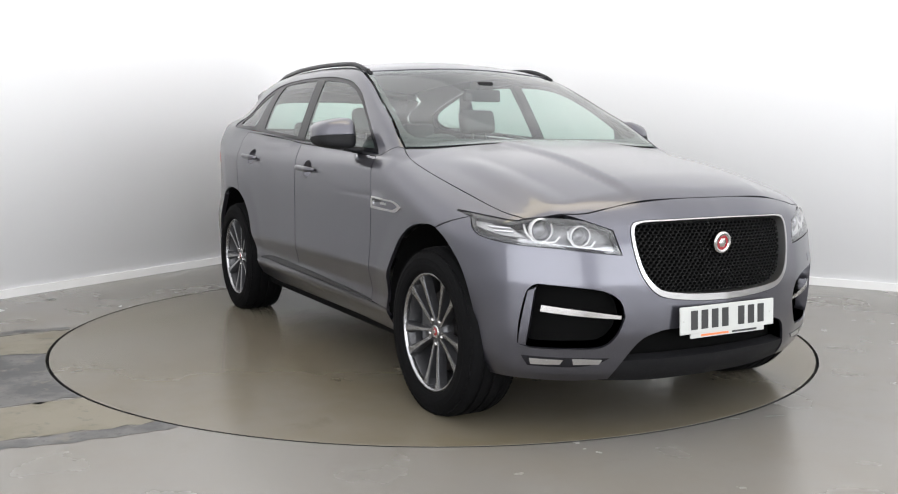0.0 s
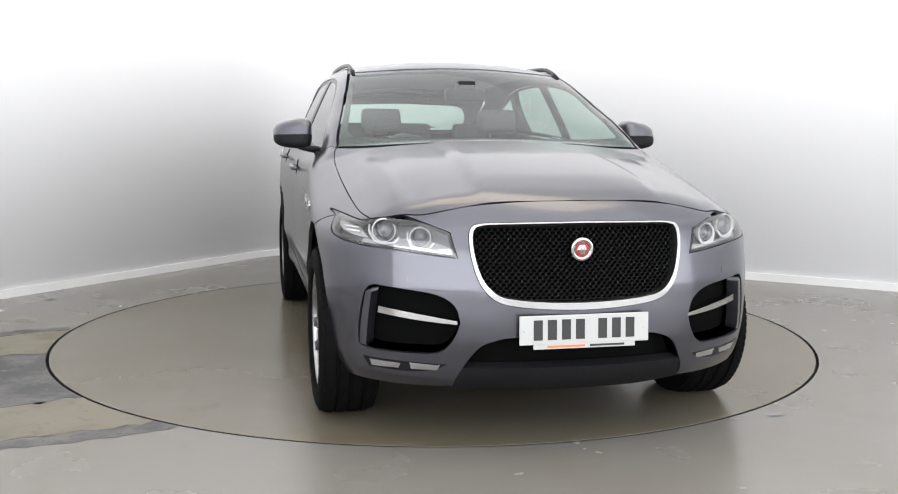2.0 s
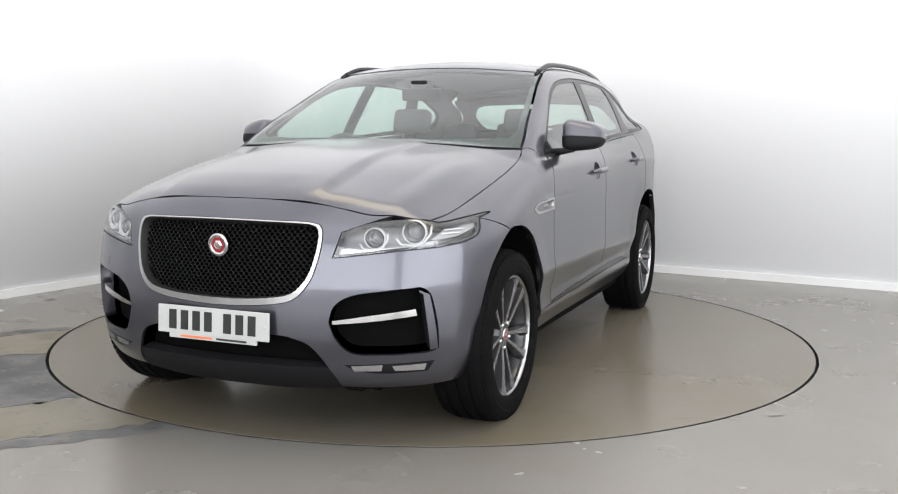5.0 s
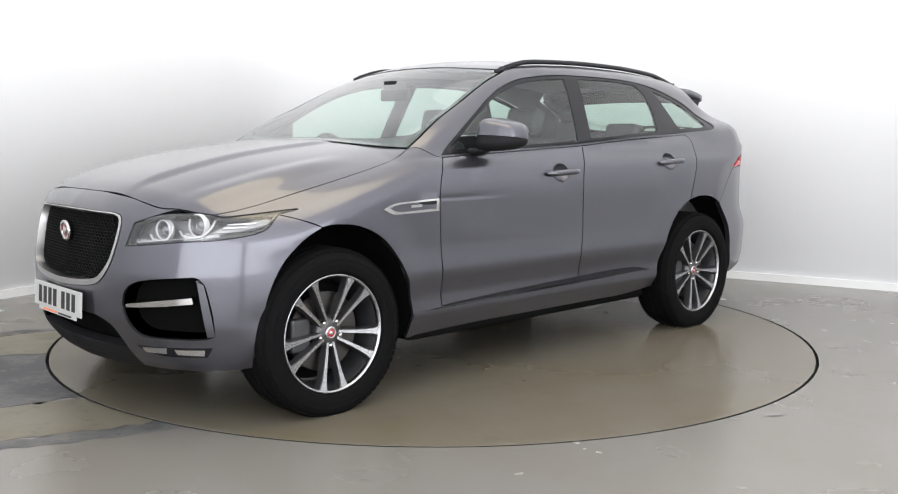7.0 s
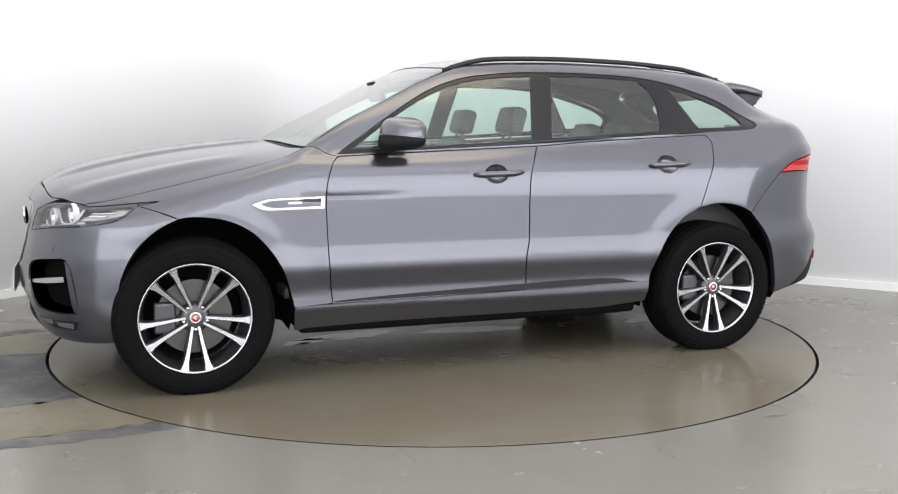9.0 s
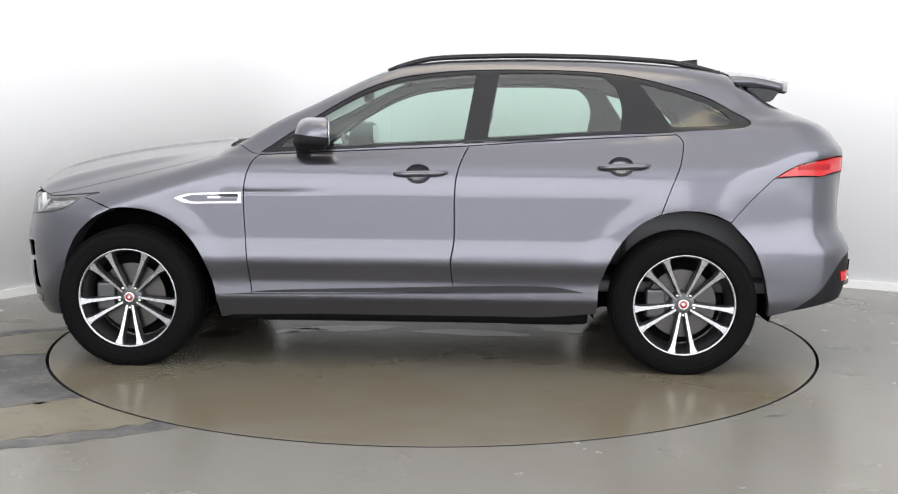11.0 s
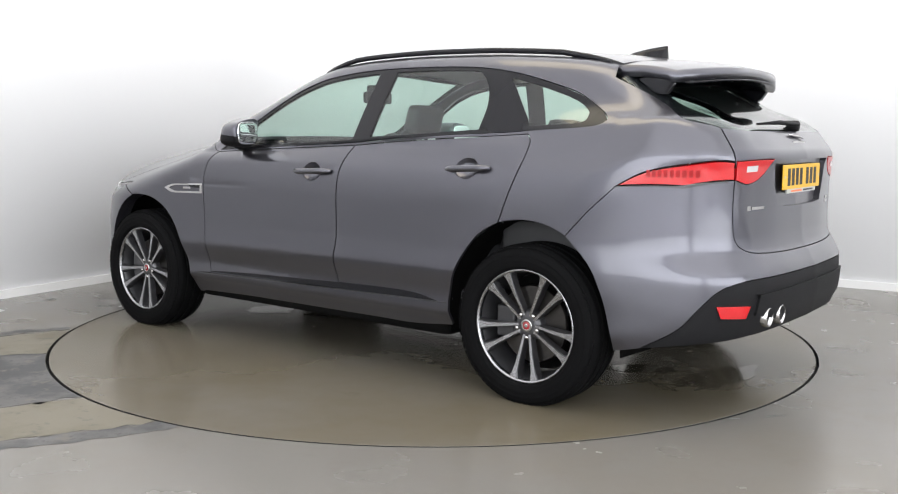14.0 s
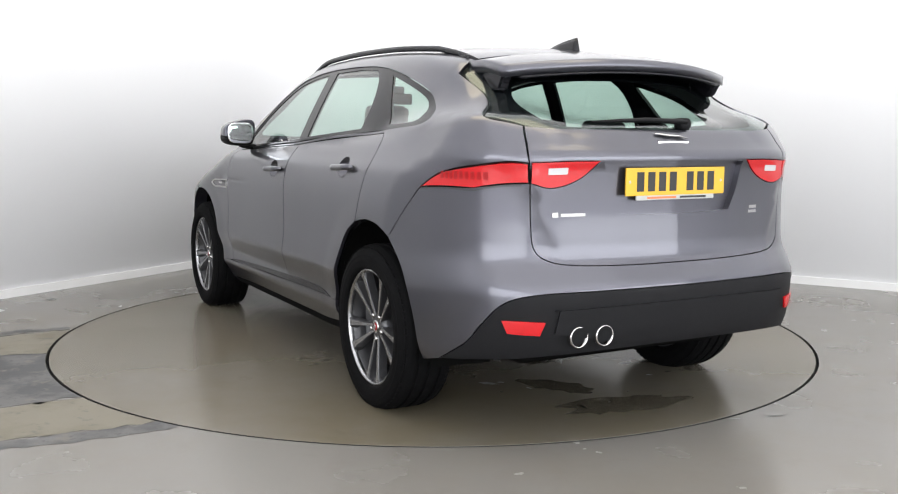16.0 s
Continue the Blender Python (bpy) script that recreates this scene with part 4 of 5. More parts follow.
        o.matrix_basis = Matrix.Rotation(2 * math.pi * i / 5, 4, "Y")
    bm = bmesh.new()
    lathe(bm, [(0.0637, .030), (0.1752, .030), (0.1784, .026), (0.1784, .008), (0.0637, .006)], 48)
    part("brake_disc", bm, DISC, wheel, "grey steel brake disc", smooth=False)
    bm = bmesh.new()
    soft_box(bm, .085, .185, -.02, .055, -.075, .075, .015)
    part("brake_caliper", bm, ALLOY_DARK, wheel)
    bm = bmesh.new()
    lathe(bm, [(0.0212, -.04), (0.2230, -.05)], 40)
    part("inner_dish", bm, BLACK_DARK, wheel)
    return wheel


WHEEL_Y, WHEEL_Z = .836, .3585
wheel = make_wheel()
wheel.matrix_basis = pose(1.437, WHEEL_Y, WHEEL_Z)
for x, y, turn in ((-1.437, WHEEL_Y, 0), (1.437, -WHEEL_Y, 180), (-1.437, -WHEEL_Y, 180)):
    copy_thing(wheel, pose(x, y, WHEEL_Z, 0, 0, turn))

# wheel arch liners and underbody
for x, z in ((1.437, .372), (-1.437, .375)):
    bm = bmesh.new()
    rows = []
    for i in range(25):
        a = radians(-14 + 208 * i / 24)
        c, s = math.cos(a), math.sin(a)
        edge = min(.925, S(x + .455 * c, max(.27, z + .455 * s))[1] - .012)
        rows.append([bm.verts.new((x + r_ * c, y, z + r_ * s)) for r_, y in ((.460, edge), (.475, .60), (.30, .56))])
    for a, b in zip(rows, rows[1:]):
        for k in range(2):
            bm.faces.new((a[k], a[k + 1], b[k + 1], b[k]))
    liner = part("wheel_arch_liner", bm, BLACK_DARK, car, smooth=True)
    twin(liner)
bm = bmesh.new()
soft_box(bm, -.96, .94, -.87, .87, .235, .33, .03)
soft_box(bm, -2.05, 2.02, -.55, .55, .27, .42, .04)
soft_box(bm, -.8, .8, -.12, .12, .20, .26, .03)
soft_box(bm, -1.55, -1.3, -.6, .6, .21, .30, .03)
soft_box(bm, 1.3, 1.55, -.6, .6, .22, .30, .03)
soft_box(bm, -.9, -.55, -.80, -.45, .215, .26, .02)
soft_box(bm, -.9, -.55, .55, .83, .225, .26, .02)
part("underbody", bm, BLACK_DARK, car, "black underbody with silencer and subframes")

# doors: bowls behind the handles, the handles
for (a, b, c), bowl in zip(HANDLES, BOWLS):
    mid = S(*c)
    panel("handle_bowl", bowl, SIDEWAYS, PAINT, car, off=-.001, gap=-.001, rim_depth=0, grid=.010, mirror=True,
          push=lambda p, m=mid: p - np.outer(.034 * np.clip(1 - ((p[:, 0] - m[0]) / .063) ** 2 - ((p[:, 2] - m[2]) / .047) ** 2, 0, 1) ** .6, (0, 1, 0)))
    bm = bmesh.new()
    pts, rad = [], []
    for i in range(11):
        u = i / 10
        q = S(lerp(a[0], b[0], u), lerp(a[1], b[1], u))
        lift = .030 * min(1, 4.5 * min(u, 1 - u) + .25)
        pts.append((q[0], q[1] + lift, q[2]))
        rad.append(.0075 + .0065 * min(1, 6 * min(u, 1 - u)))
    tube(bm, pts, rad, 10, 1.15)
    twin(part("door_handle", bm, PAINT, car, "grey pull door handle", smooth=True))

panel("sill_line", outline([S(.965, .3865), S(.4, .3935), S(-.258, .4035), S(-.65, .4095), S(-.99, .4155)], [S(-.99, .4115)], [S(-.65, .4055), S(-.258, .3995), S(.4, .3895), S(.965, .3825)], [S(.965, .3865)]), SIDEWAYS, ALLOY_DARK, car, off=.004, rim_depth=.004, gap=0, grid=.05, mirror=True)

# side vents
vent = outline([S(1.172, .884), S(1.10, .907), S(.95, .913), S(.826, .916)], [S(.826, .860)], [S(1.0, .857), S(1.11, .858), S(1.172, .884)])
vent_in = outline([S(1.132, .885), S(1.08, .9005), S(.95, .9055), S(.842, .908)], [S(.846, .872)], [S(1.0, .868), S(1.08, .868), S(1.132, .885)])
panel("side_vent", vent, SIDEWAYS, CHROME, car, holes=[vent_in], off=.005, rim_depth=.012, gap=0, grid=.012, mirror=True, label="chrome trimmed side vent")
panel("vent_mesh", vent_in, SIDEWAYS, BLACK_GLOSS, car, off=-.001, rim_depth=0, gap=-.002, grid=.02, mirror=True)
panel("vent_badge", outline([S(1.0, .894), S(.935, .895)], [S(.935, .884)], [S(1.0, .883)], [S(1.0, .894)]), SIDEWAYS, SATIN, car, off=.004, rim_depth=.004, gap=0, grid=.02, mirror=True)

# door mirrors
bm = bmesh.new()
blob(bm, (.455, .985, 1.213), (.098, .100, .082), .55, 28, 18, shear=(-.02, 0, 0))
for v in bm.verts:
    u = (v.co.y - .885) / .2
    v.co.x -= .05 * max(0, u) ** 2
    v.co.z += .012 * (1 - u) if v.co.z > 1.22 else 0
    v.co.z = 1.20 + (v.co.z - 1.20) * (1 - .28 * max(0, u) ** 1.5)
    v.co.x = max(v.co.x, .385 - .03 * u)
low = bm.copy()
bmesh.ops.bisect_plane(bm, geom=bm.verts[:] + bm.edges[:] + bm.faces[:], plane_co=(0, 0, 1.160), plane_no=(-.1, 0, 1), clear_inner=True)
bmesh.ops.bisect_plane(low, geom=low.verts[:] + low.edges[:] + low.faces[:], plane_co=(0, 0, 1.157), plane_no=(-.1, 0, 1), clear_outer=True)
cap = part("mirror_cap", bm, PAINT, car, "body-coloured door mirror cap", smooth=True)
twin(cap)
tube(low, [(.52, .84, 1.128), (.52, .90, 1.135), (.50, .95, 1.145)], [.042, .036, .03], 10, .5)
base = part("mirror_base", low, BLACK_PLASTIC, car, smooth=True)
twin(base)
bm = bmesh.new()
blob(bm, (.378, .985, 1.215), (.004, .082, .062), .55, 24, 10)
for v in bm.verts:
    v.co.x += -.012 - .15 * (v.co.y - .985)
g = part("mirror_glass", bm, MIRROR, car, smooth=True)
twin(g)

# roof rails
bm = bmesh.new()
pts, rad = [], []
for i in range(25):
    u = i / 24
    x = lerp(.105, -1.70, u)
    p = T(x, lerp(.625, .57, max(0, (u - .6) / .4)) - .01)
    lift = .024 * min(1, 9 * u, 6 * (1 - u))
    pts.append((x, p[1], p[2] + lift - .006))
    rad.append(.011)
tube(bm, pts, rad, 10, 1.25)
twin(part("roof_rail", bm, BLACK_GLOSS, car, "gloss black roof rail", smooth=True))
for x in (.03, -1.62):
    p = T(x, .612 if x > -1 else .575)
    bm = bmesh.new()
    soft_box(bm, p[0] - .035, p[0] + .035, p[1] - .010, p[1] + .011, p[2] - .02, p[2] + .008, .006, 2)
    twin(part("rail_foot", bm, BLACK_GLOSS, car))
# aerial fin
p = T(-1.50, 0)
bm = bmesh.new()
rows = []
for i in range(9):
    u = i / 8
    x = lerp(-1.44, -1.655, u)
    h = .062 * u ** .8
    w = .024 * (1 - .35 * u)
    zb = T(x, 0)[2] - .004
    rows.append([bm.verts.new(q) for q in ((x, w, zb), (x, w * .35, zb + h * .7), (x, 0, zb + h + .004), (x, -w * .35, zb + h * .7), (x, -w, zb))])
for a, b in zip(rows, rows[1:]):
    for k in range(4):
        bm.faces.new((a[k], a[k + 1], b[k + 1], b[k]))
bm.faces.new(rows[-1])
bmesh.ops.recalc_face_normals(bm, faces=bm.faces[:])
part("aerial_fin", bm, BLACK_GLOSS, car, "dark shark-fin roof aerial", smooth=True)

# rear spoiler
def spoiler(name, z_front, z_back, mat, z_thick, wide=.615):
    bm = bmesh.new()
    rows = []
    for i in range(29):
        y = lerp(-wide, wide, i / 28)
        a = abs(y) / .615
        xf = -1.722 + .03 * a ** 2
        xb = -2.115 + .15 * a ** 2.6
        zf = T(xf, min(abs(y), .57) * (1 if y >= 0 else -1))[2] - .06 * max(0, a - .9)
        zb = 1.527 - .040 * a ** 2
        row = []
        for j in range(9):
            v = j / 8
            z = lerp(zf, zb, v) + .012 * math.sin(math.pi * v)
            row.append(bm.verts.new((lerp(xf, xb, v), y, z + lerp(z_front, z_back, v))))
        for j in range(8, -1, -1):
            v = j / 8
            z = lerp(zf, zb, v) + .012 * math.sin(math.pi * v)
            row.append(bm.verts.new((lerp(xf, xb, v), y * .995, z + lerp(z_front, z_back, v) - lerp(z_thick[0], z_thick[1], v))))
        rows.append(row)
    n = len(rows[0])
    for a, b in zip(rows, rows[1:]):
        for k in range(n):
            bm.faces.new((a[k], a[(k + 1) % n], b[(k + 1) % n], b[k]))
    bm.faces.new(rows[0])
    bm.faces.new(rows[-1])
    bmesh.ops.recalc_face_normals(bm, faces=bm.faces[:])
    bmesh.ops.bevel(bm, geom=[e for e in bm.edges if e.calc_face_angle(0) > 1.0], offset=.003, segments=2, affect="EDGES")
    ob = part(name, bm, mat, car, smooth=True)
    return ob


spoiler("rear_spoiler", 0, 0, PAINT, (.055, .042), .602)
spoiler("spoiler_underside", -.057, -.044, BLACK_GLOSS, (.03, .012), .535)
bm = bmesh.new()
prism(bm, [(-1.79, 1.470), (-1.985, 1.474), (-1.95, 1.43), (-1.93, 1.398), (-1.87, 1.400)], .548, .596, Matrix(((1, 0, 0, 0), (0, 0, 1, 0), (0, 1, 0, 0), (0, 0, 0, 1))))
bmesh.ops.bevel(bm, geom=bm.edges[:], offset=.008, segments=2, affect="EDGES")
twin(part("spoiler_fin", bm, BLACK_GLOSS, car))
bm = bmesh.new()
soft_box(bm, -2.06, -2.03, -.16, .16, 1.492, 1.505, .004, 2)
part("high_brake_lamp", bm, RED_DARK, car)

# rear wiper
bm = bmesh.new()
w0, w1, w2 = B(-.10, 1.262), B(.10, 1.268), B(.36, 1.262)
out = np.array((-.028, 0, .012))
tube(bm, [w0 + out, w1 + out, w2 + out * .7], [.020, .017, .007], 8, .6)
lathe(bm, [(.001, .03), (.024, .03), (.026, .0), (.026, -.02)], 16, Matrix.Translation(w0 + out * .3) @ pose(0, 0, 0, 0, 0, 90))
part("rear_wiper", bm, BLACK_PLASTIC, car, smooth=True)

# exhaust tips, in the left half of the cladding
for y in (.505, .395):
    p = B(y, .452)
    m = Matrix.Translation((p[0] + .02, y, .452)) @ pose(0, 0, 0, 0, 0, 90)
    bm = bmesh.new()
    lathe(bm, [(.034, -.10), (.040, -.10), (.042, .030), (.040, .036), (.036, .034), (.034, -.06)], 32, m, close=True)
    tip = part("exhaust_tip", bm, CHROME, car, "round chrome exhaust tip", smooth=True)
    bm = bmesh.new()
    lathe(bm, [(.0005, -.03), (.035, -.03)], 24, m)
    part("exhaust_bore", bm, BLACK_DARK, tip)
panel("rear_reflector", outline([B(.635, .514), B(.70, .518), B(.775, .520)], [B(.757, .470)], [B(.652, .463)], [B(.635, .514)]), BACK, RED, car, off=.004, rim_depth=.01, gap=0, grid=.02, mirror=True, label="red rear reflector lamp")
panel("diffuser_panel", outline([B(.585, .560), B(.3, .566), B(0, .568), B(-.3, .566), B(-.585, .560)], [B(-.60, .47)], [B(-.3, .415), B(0, .412), B(.3, .415)], [B(.60, .47)], [B(.585, .560)]), BACK, BLACK_PLASTIC, car, off=.008, rim_depth=.014, grid=.04)
panel("reverse_lamp", outline([B(.600, 1.093), B(.52, 1.096)], [B(.52, 1.070)], [B(.60, 1.068)], [B(.60, 1.093)]), BACK, LAMP_PEARL, car, off=.005, rim_depth=.004, gap=0, grid=.02, mirror=True)
for i in range(9):
    z0 = 1.045
    x0 = -1.99 - .022 * i
    panel("lamp_segment", outline([S(x0, 1.048), S(x0 - .014, 1.048)], [S(x0 - .014, 1.078)], [S(x0, 1.076)], [S(x0, 1.048)]), SLANT_BACK, RED_DARK, car, off=.0035, rim_depth=0, gap=0, grid=.02, mirror=True)
panel("tail_lamp_trim", outline([S(-1.868, 1.005), S(-2.10, 1.012), B(.80, 1.019), B(.69, 1.033)], [B(.69, 1.025)], [B(.80, 1.011), S(-2.10, 1.004), S(-1.86, 1.0)], [S(-1.868, 1.005)]), SLANT_BACK, ALLOY_DARK, car, off=.002, rim_depth=.004, gap=0, grid=.03, mirror=True)

# badges, drawn as plain shapes
def bar(name, y0, y1, z0, z1, x_of, mat, proud=.004, parent=car, label=""):
    p = x_of((y0 + y1) / 2, (z0 + z1) / 2)
    q = x_of(y1, (z0 + z1) / 2)
    r_ = x_of(y0, (z0 + z1) / 2)
    bm = bmesh.new()
    s = 1 if p[0] > 0 else -1
    a = [bm.verts.new((xx + s * d, yy, zz)) for d in (proud, -.003) for xx, yy, zz in ((r_[0], y0, z0), (q[0], y1, z0), (q[0], y1, z1), (r_[0], y0, z1))]
    for f in ((0, 1, 2, 3), (7, 6, 5, 4), (0, 4, 5, 1), (1, 5, 6, 2), (2, 6, 7, 3), (3, 7, 4, 0)):
        bm.faces.new([a[i] for i in f])
    bmesh.ops.recalc_face_normals(bm, faces=bm.faces[:])
    return part(name, bm, mat, parent, label)


for y0, y1, z0, z1 in ((.555, .58, .905, .925), (.44, .545, .908, .920)):
    bar("model_badge", y0, y1, z0, z1, B, CHROME)
bar("engine_badge", -.475, -.425, .912, .925, B, CHROME)
bar("engine_badge", -.475, -.42, .893, .905, B, CHROME)
bar("maker_badge", -.075, .085, 1.186, 1.196, B, CHROME)
bm = bmesh.new()
q = [B(y, z) + (-.006, 0, .004) for y, z in ((.085, 1.222), (.03, 1.216), (-.03, 1.213), (-.075, 1.203))]
tube(bm, q, [.004, .009, .008, .003], 8, .6)
part("maker_emblem", bm, CHROME, car, smooth=True)

# front badge
p = F(0, .785)
m = Matrix.Translation((p[0] - .012, 0, .785)) @ pose(0, 0, 0, 0, 0, -90) @ pose(0, 0, 0, -6, 0, 0)
bm = bmesh.new()
lathe(bm, [(.030, -.01), (.046, -.01), (.0465, .006), (.043, .011), (.031, .010), (.030, .006)], 40, m)
badge = part("front_badge", bm, CHROME, car, "round red and chrome grille badge", smooth=True)
bm = bmesh.new()
lathe(bm, [(.0005, .008), (.031, .007)], 32, m)
part("badge_face", bm, BADGE_RED, badge)
bm = bmesh.new()
lathe(bm, [(.0005, .013), (.012, .012), (.020, .008)], 6, m @ pose(0, 0, 0, 0, 0, 0))
part("badge_emblem", bm, CHROME, badge)

# number plates with plain bars for their writing
def number_plate(x, z, tilt, mat, facing, name):
    m = Matrix.Translation((x, 0, z)) @ pose(0, 0, 0, 0, tilt, 0 if facing > 0 else 180)
    bm = bmesh.new()
    soft_box(bm, -.004, .004, -.26, .26, -.0555, .0555, .0035, 2, m)
    plate = part(name, bm, mat, car, "number plate with plain black bars")
    y = -.205
    for k in range(7):
        bm = bmesh.new()
        box(bm, .004, .0052, y, y + .036, -.0385, .0385, m)
        part("writing_bar", bm, INK, plate)
        y += .056 + (.034 if k == 3 else 0)
    bm = bmesh.new()
    soft_box(bm, -.005, .003, -.205, .205, -.074, -.050, .003, 2, m)
    part("plate_holder", bm, PLATE_WHITE, plate)
    for y0, y1, mt in ((-.15, .0, ORANGE), (.02, .16, INK)):
        bm = bmesh.new()
        box(bm, .003, .0040, y0, y1, -.068, -.060, m)
        part("writing_bar", bm, mt, plate)
    for y0 in (-.24, .24):
        bm = bmesh.new()
        lathe(bm, [(.0005, .006), (.005, .0055), (.006, .004)], 10, m @ pose(0, y0, 0, 0, 0, -90))
        part("plate_screw", bm, PLATE_WHITE, plate)


number_plate(2.252, .486, -3, PLATE_WHITE, 1, "front_number_plate")
number_plate(B(0, 1.035)[0] + .010, 1.036, 0, PLATE_YELLOW, -1, "rear_number_plate")

# grille mesh of hexagons
bm = bmesh.new()
loop2 = frame_in[:, 1:]
cw, ch = .0235, .0165
cells = []
row = 0
z = .600
while z < .88:
    y = -.42 + (cw / 2 if row % 2 else 0)
    while y < .42:
        cells.append((y, z))
        y += cw
    z += ch * .78
    row += 1
cells = np.array(cells)
cells = cells[inside(cells, shrink(loop2, -.012))]
ang = np.radians([0, 60, 120, 180, 240, 300]) + np.pi / 6
quads = []
pts2 = []
for y, z in cells:
    for r_ in (.62, .44):
        for a in ang:
            pts2.append((y + cw * r_ * math.cos(a) * .94, z + ch * r_ * 1.02 * math.sin(a)))
pts2 = np.array(pts2)
xx = cast(np.stack([0 * pts2[:, 0] + 2.9, pts2[:, 0], pts2[:, 1]], -1), (-1, 0, 0), 2.2)[0][:, 0]
for i in range(len(cells)):
    k = i * 12
    o_ = [bm.verts.new((xx[k + j] - .030, pts2[k + j, 0], pts2[k + j, 1])) for j in range(6)]
    i_ = [bm.verts.new((xx[k + 6 + j] - .032, pts2[k + 6 + j, 0], pts2[k + 6 + j, 1])) for j in range(6)]
    d_ = [bm.verts.new((xx[k + 6 + j] - .052, pts2[k + 6 + j, 0], pts2[k + 6 + j, 1])) for j in range(6)]
    for j in range(6):
        n_ = (j + 1) % 6
        bm.faces.new((o_[j], o_[n_], i_[n_], i_[j]))
        bm.faces.new((i_[j], i_[n_], d_[n_], d_[j]))
part("grille_mesh", bm, GRILLE_BLACK, car, "black honeycomb grille mesh")

# inside of the head lamps
def ring_lamp(y, z, r, parent, s):
    p = F(y, z)
    nrm = Vector((.96, .26, 0))
    turn = math.degrees(math.atan2(nrm.y, nrm.x)) - 90
    m = Matrix.Translation((p[0] - .052, p[1] - .004, p[2] - .004)) @ pose(0, 0, 0, 0, 0, turn)
    flip = Matrix.Diagonal((1, s, 1, 1))
    out = []
    for nm, prof, mat in (("light_guide", [(r * .98, .002), (r * .99, .018), (r * 1.06, .020), (r * 1.12, .012), (r * 1.12, -.008)], LAMP_PEARL),
                          ("reflector", [(r * .98, .012), (r * .93, .004), (r * .80, -.006), (r * .76, -.018)], LAMP_WHITE),
                          ("projector", [(r * .0, .010), (r * .30, .008), (r * .56, -.001), (r * .77, -.018)], LENS_DARK)):
        bm = bmesh.new()
        lathe(bm, prof, 36, flip @ m)
        bmesh.ops.recalc_face_normals(bm, faces=bm.faces[:])
        part(nm, bm, mat, parent, smooth=True)


LAMP_TRAY = material("silver_lamp_tray", (.34, .34, .35), .28, .7, 80, .06)
LENS_DARK = material("projector_glass", (.10, .10, .11), .05, .3, coat=1.0)
for k, s in ((0, 1), (1, -1)):
    ring_lamp(.728, .848, .043, housing[k], s)
    ring_lamp(.600, .826, .038, housing[k], s)
    for y0, z0, r0 in ((.728, .848, .048), (.600, .826, .043)):  # the hooked tail of each light guide
        bm = bmesh.new()
        hook = []
        for dy, dz in ((1.0, .35), (1.08, -.25), (.72, -.95), (.1, -1.12), (-.75, -1.02), (-1.12, -.55)):
            q = F(y0 + dy * r0, z0 + dz * r0)
            hook.append((q[0] - .034, q[1] * s, q[2]))
        tube(bm, hook, .0048, 8)
        bmesh.ops.recalc_face_normals(bm, faces=bm.faces[:])
        part("light_guide_hook", bm, LAMP_PEARL, housing[k], smooth=True)
panel("indicator", outline([F(.815, .897), F(.86, .895)], [F(.895, .880)], [F(.86, .835), F(.80, .822)], [F(.815, .897)]), FRONT, LAMP_MILK, housing, off=-.028, rim_depth=.01, gap=0, grid=.02, mirror=True)
panel("lamp_tray", outline([F(.49, .758), F(.60, .772), F(.72, .786), F(.83, .800)], [F(.82, .822)], [F(.72, .800), F(.66, .792), F(.60, .785), F(.50, .790)], [F(.49, .758)]), FRONT, LAMP_TRAY, housing, off=-.030, rim_depth=.02, gap=0, grid=.02, mirror=True, label="silver-grey lamp tray")
for zz in (.842, .858, .874):
    panel("lamp_rib", outline([F(.825, zz), F(.87, zz + .004)], [F(.87, zz + .010)], [F(.825, zz + .006)], [F(.825, zz)]), FRONT, LAMP_WHITE, housing, off=-.018, rim_depth=.008, gap=0, grid=.02, mirror=True)
panel("lamp_strip", outline([F(.50, .765), F(.62, .778), F(.76, .790)], [F(.76, .797)], [F(.62, .785), F(.50, .772)], [F(.50, .765)]), FRONT, LAMP_WHITE, housing, off=-.025, rim_depth=.01, gap=0, grid=.02, mirror=True)
panel("washer_cap", outline([F(.655, .690), F(.715, .694)], [F(.715, .660)], [F(.655, .656)], [F(.655, .690)]), FRONT, PAINT, car, off=.0015, rim_depth=.004, gap=.001, grid=.02, mirror=True)

# ---- cabin ----
panel("headlining", outline([T(x, y * .97) for x, y in ROOF_EDGE], [T(.08, .40), T(.10, 0), T(.08, -.40), T(.06, -.62)], [T(x, -y * .97) for x, y in ROOF_EDGE[::-1][1:]], [T(-1.70, -.3), T(-1.70, 0), T(-1.70, .3), T(-1.69, .55)]), DOWN, LINING, car, off=-.03, rim_depth=0, grid=.09)
panel("pillar_trim", quarter_line, SLANT_BACK, TRIM, car, holes=[dlo], mirror=True, off=-.022, grid=.06, rim_depth=0, gap=.012)
panel("door_card", outline(list(BELT_FRONT[1:]), list(DOOR_MID[1:]), [S(.4, .392), S(.785, .388)], list(DOOR_FRONT[::-1][1:])), SIDEWAYS, TRIM, car, mirror=True, off=-.06, rim_depth=0, grid=.10, gap=.03)
panel("door_card", outline(list(BELT_REAR[1:]), list(DOOR_REAR[1:]), list(REAR_ARCH[::-1][1:]), [S(-.65, .406), S(-.258, .402)], list(DOOR_MID[::-1][1:])), SIDEWAYS, TRIM, car, mirror=True, off=-.06, rim_depth=0, grid=.10, gap=.03)
bm = bmesh.new()
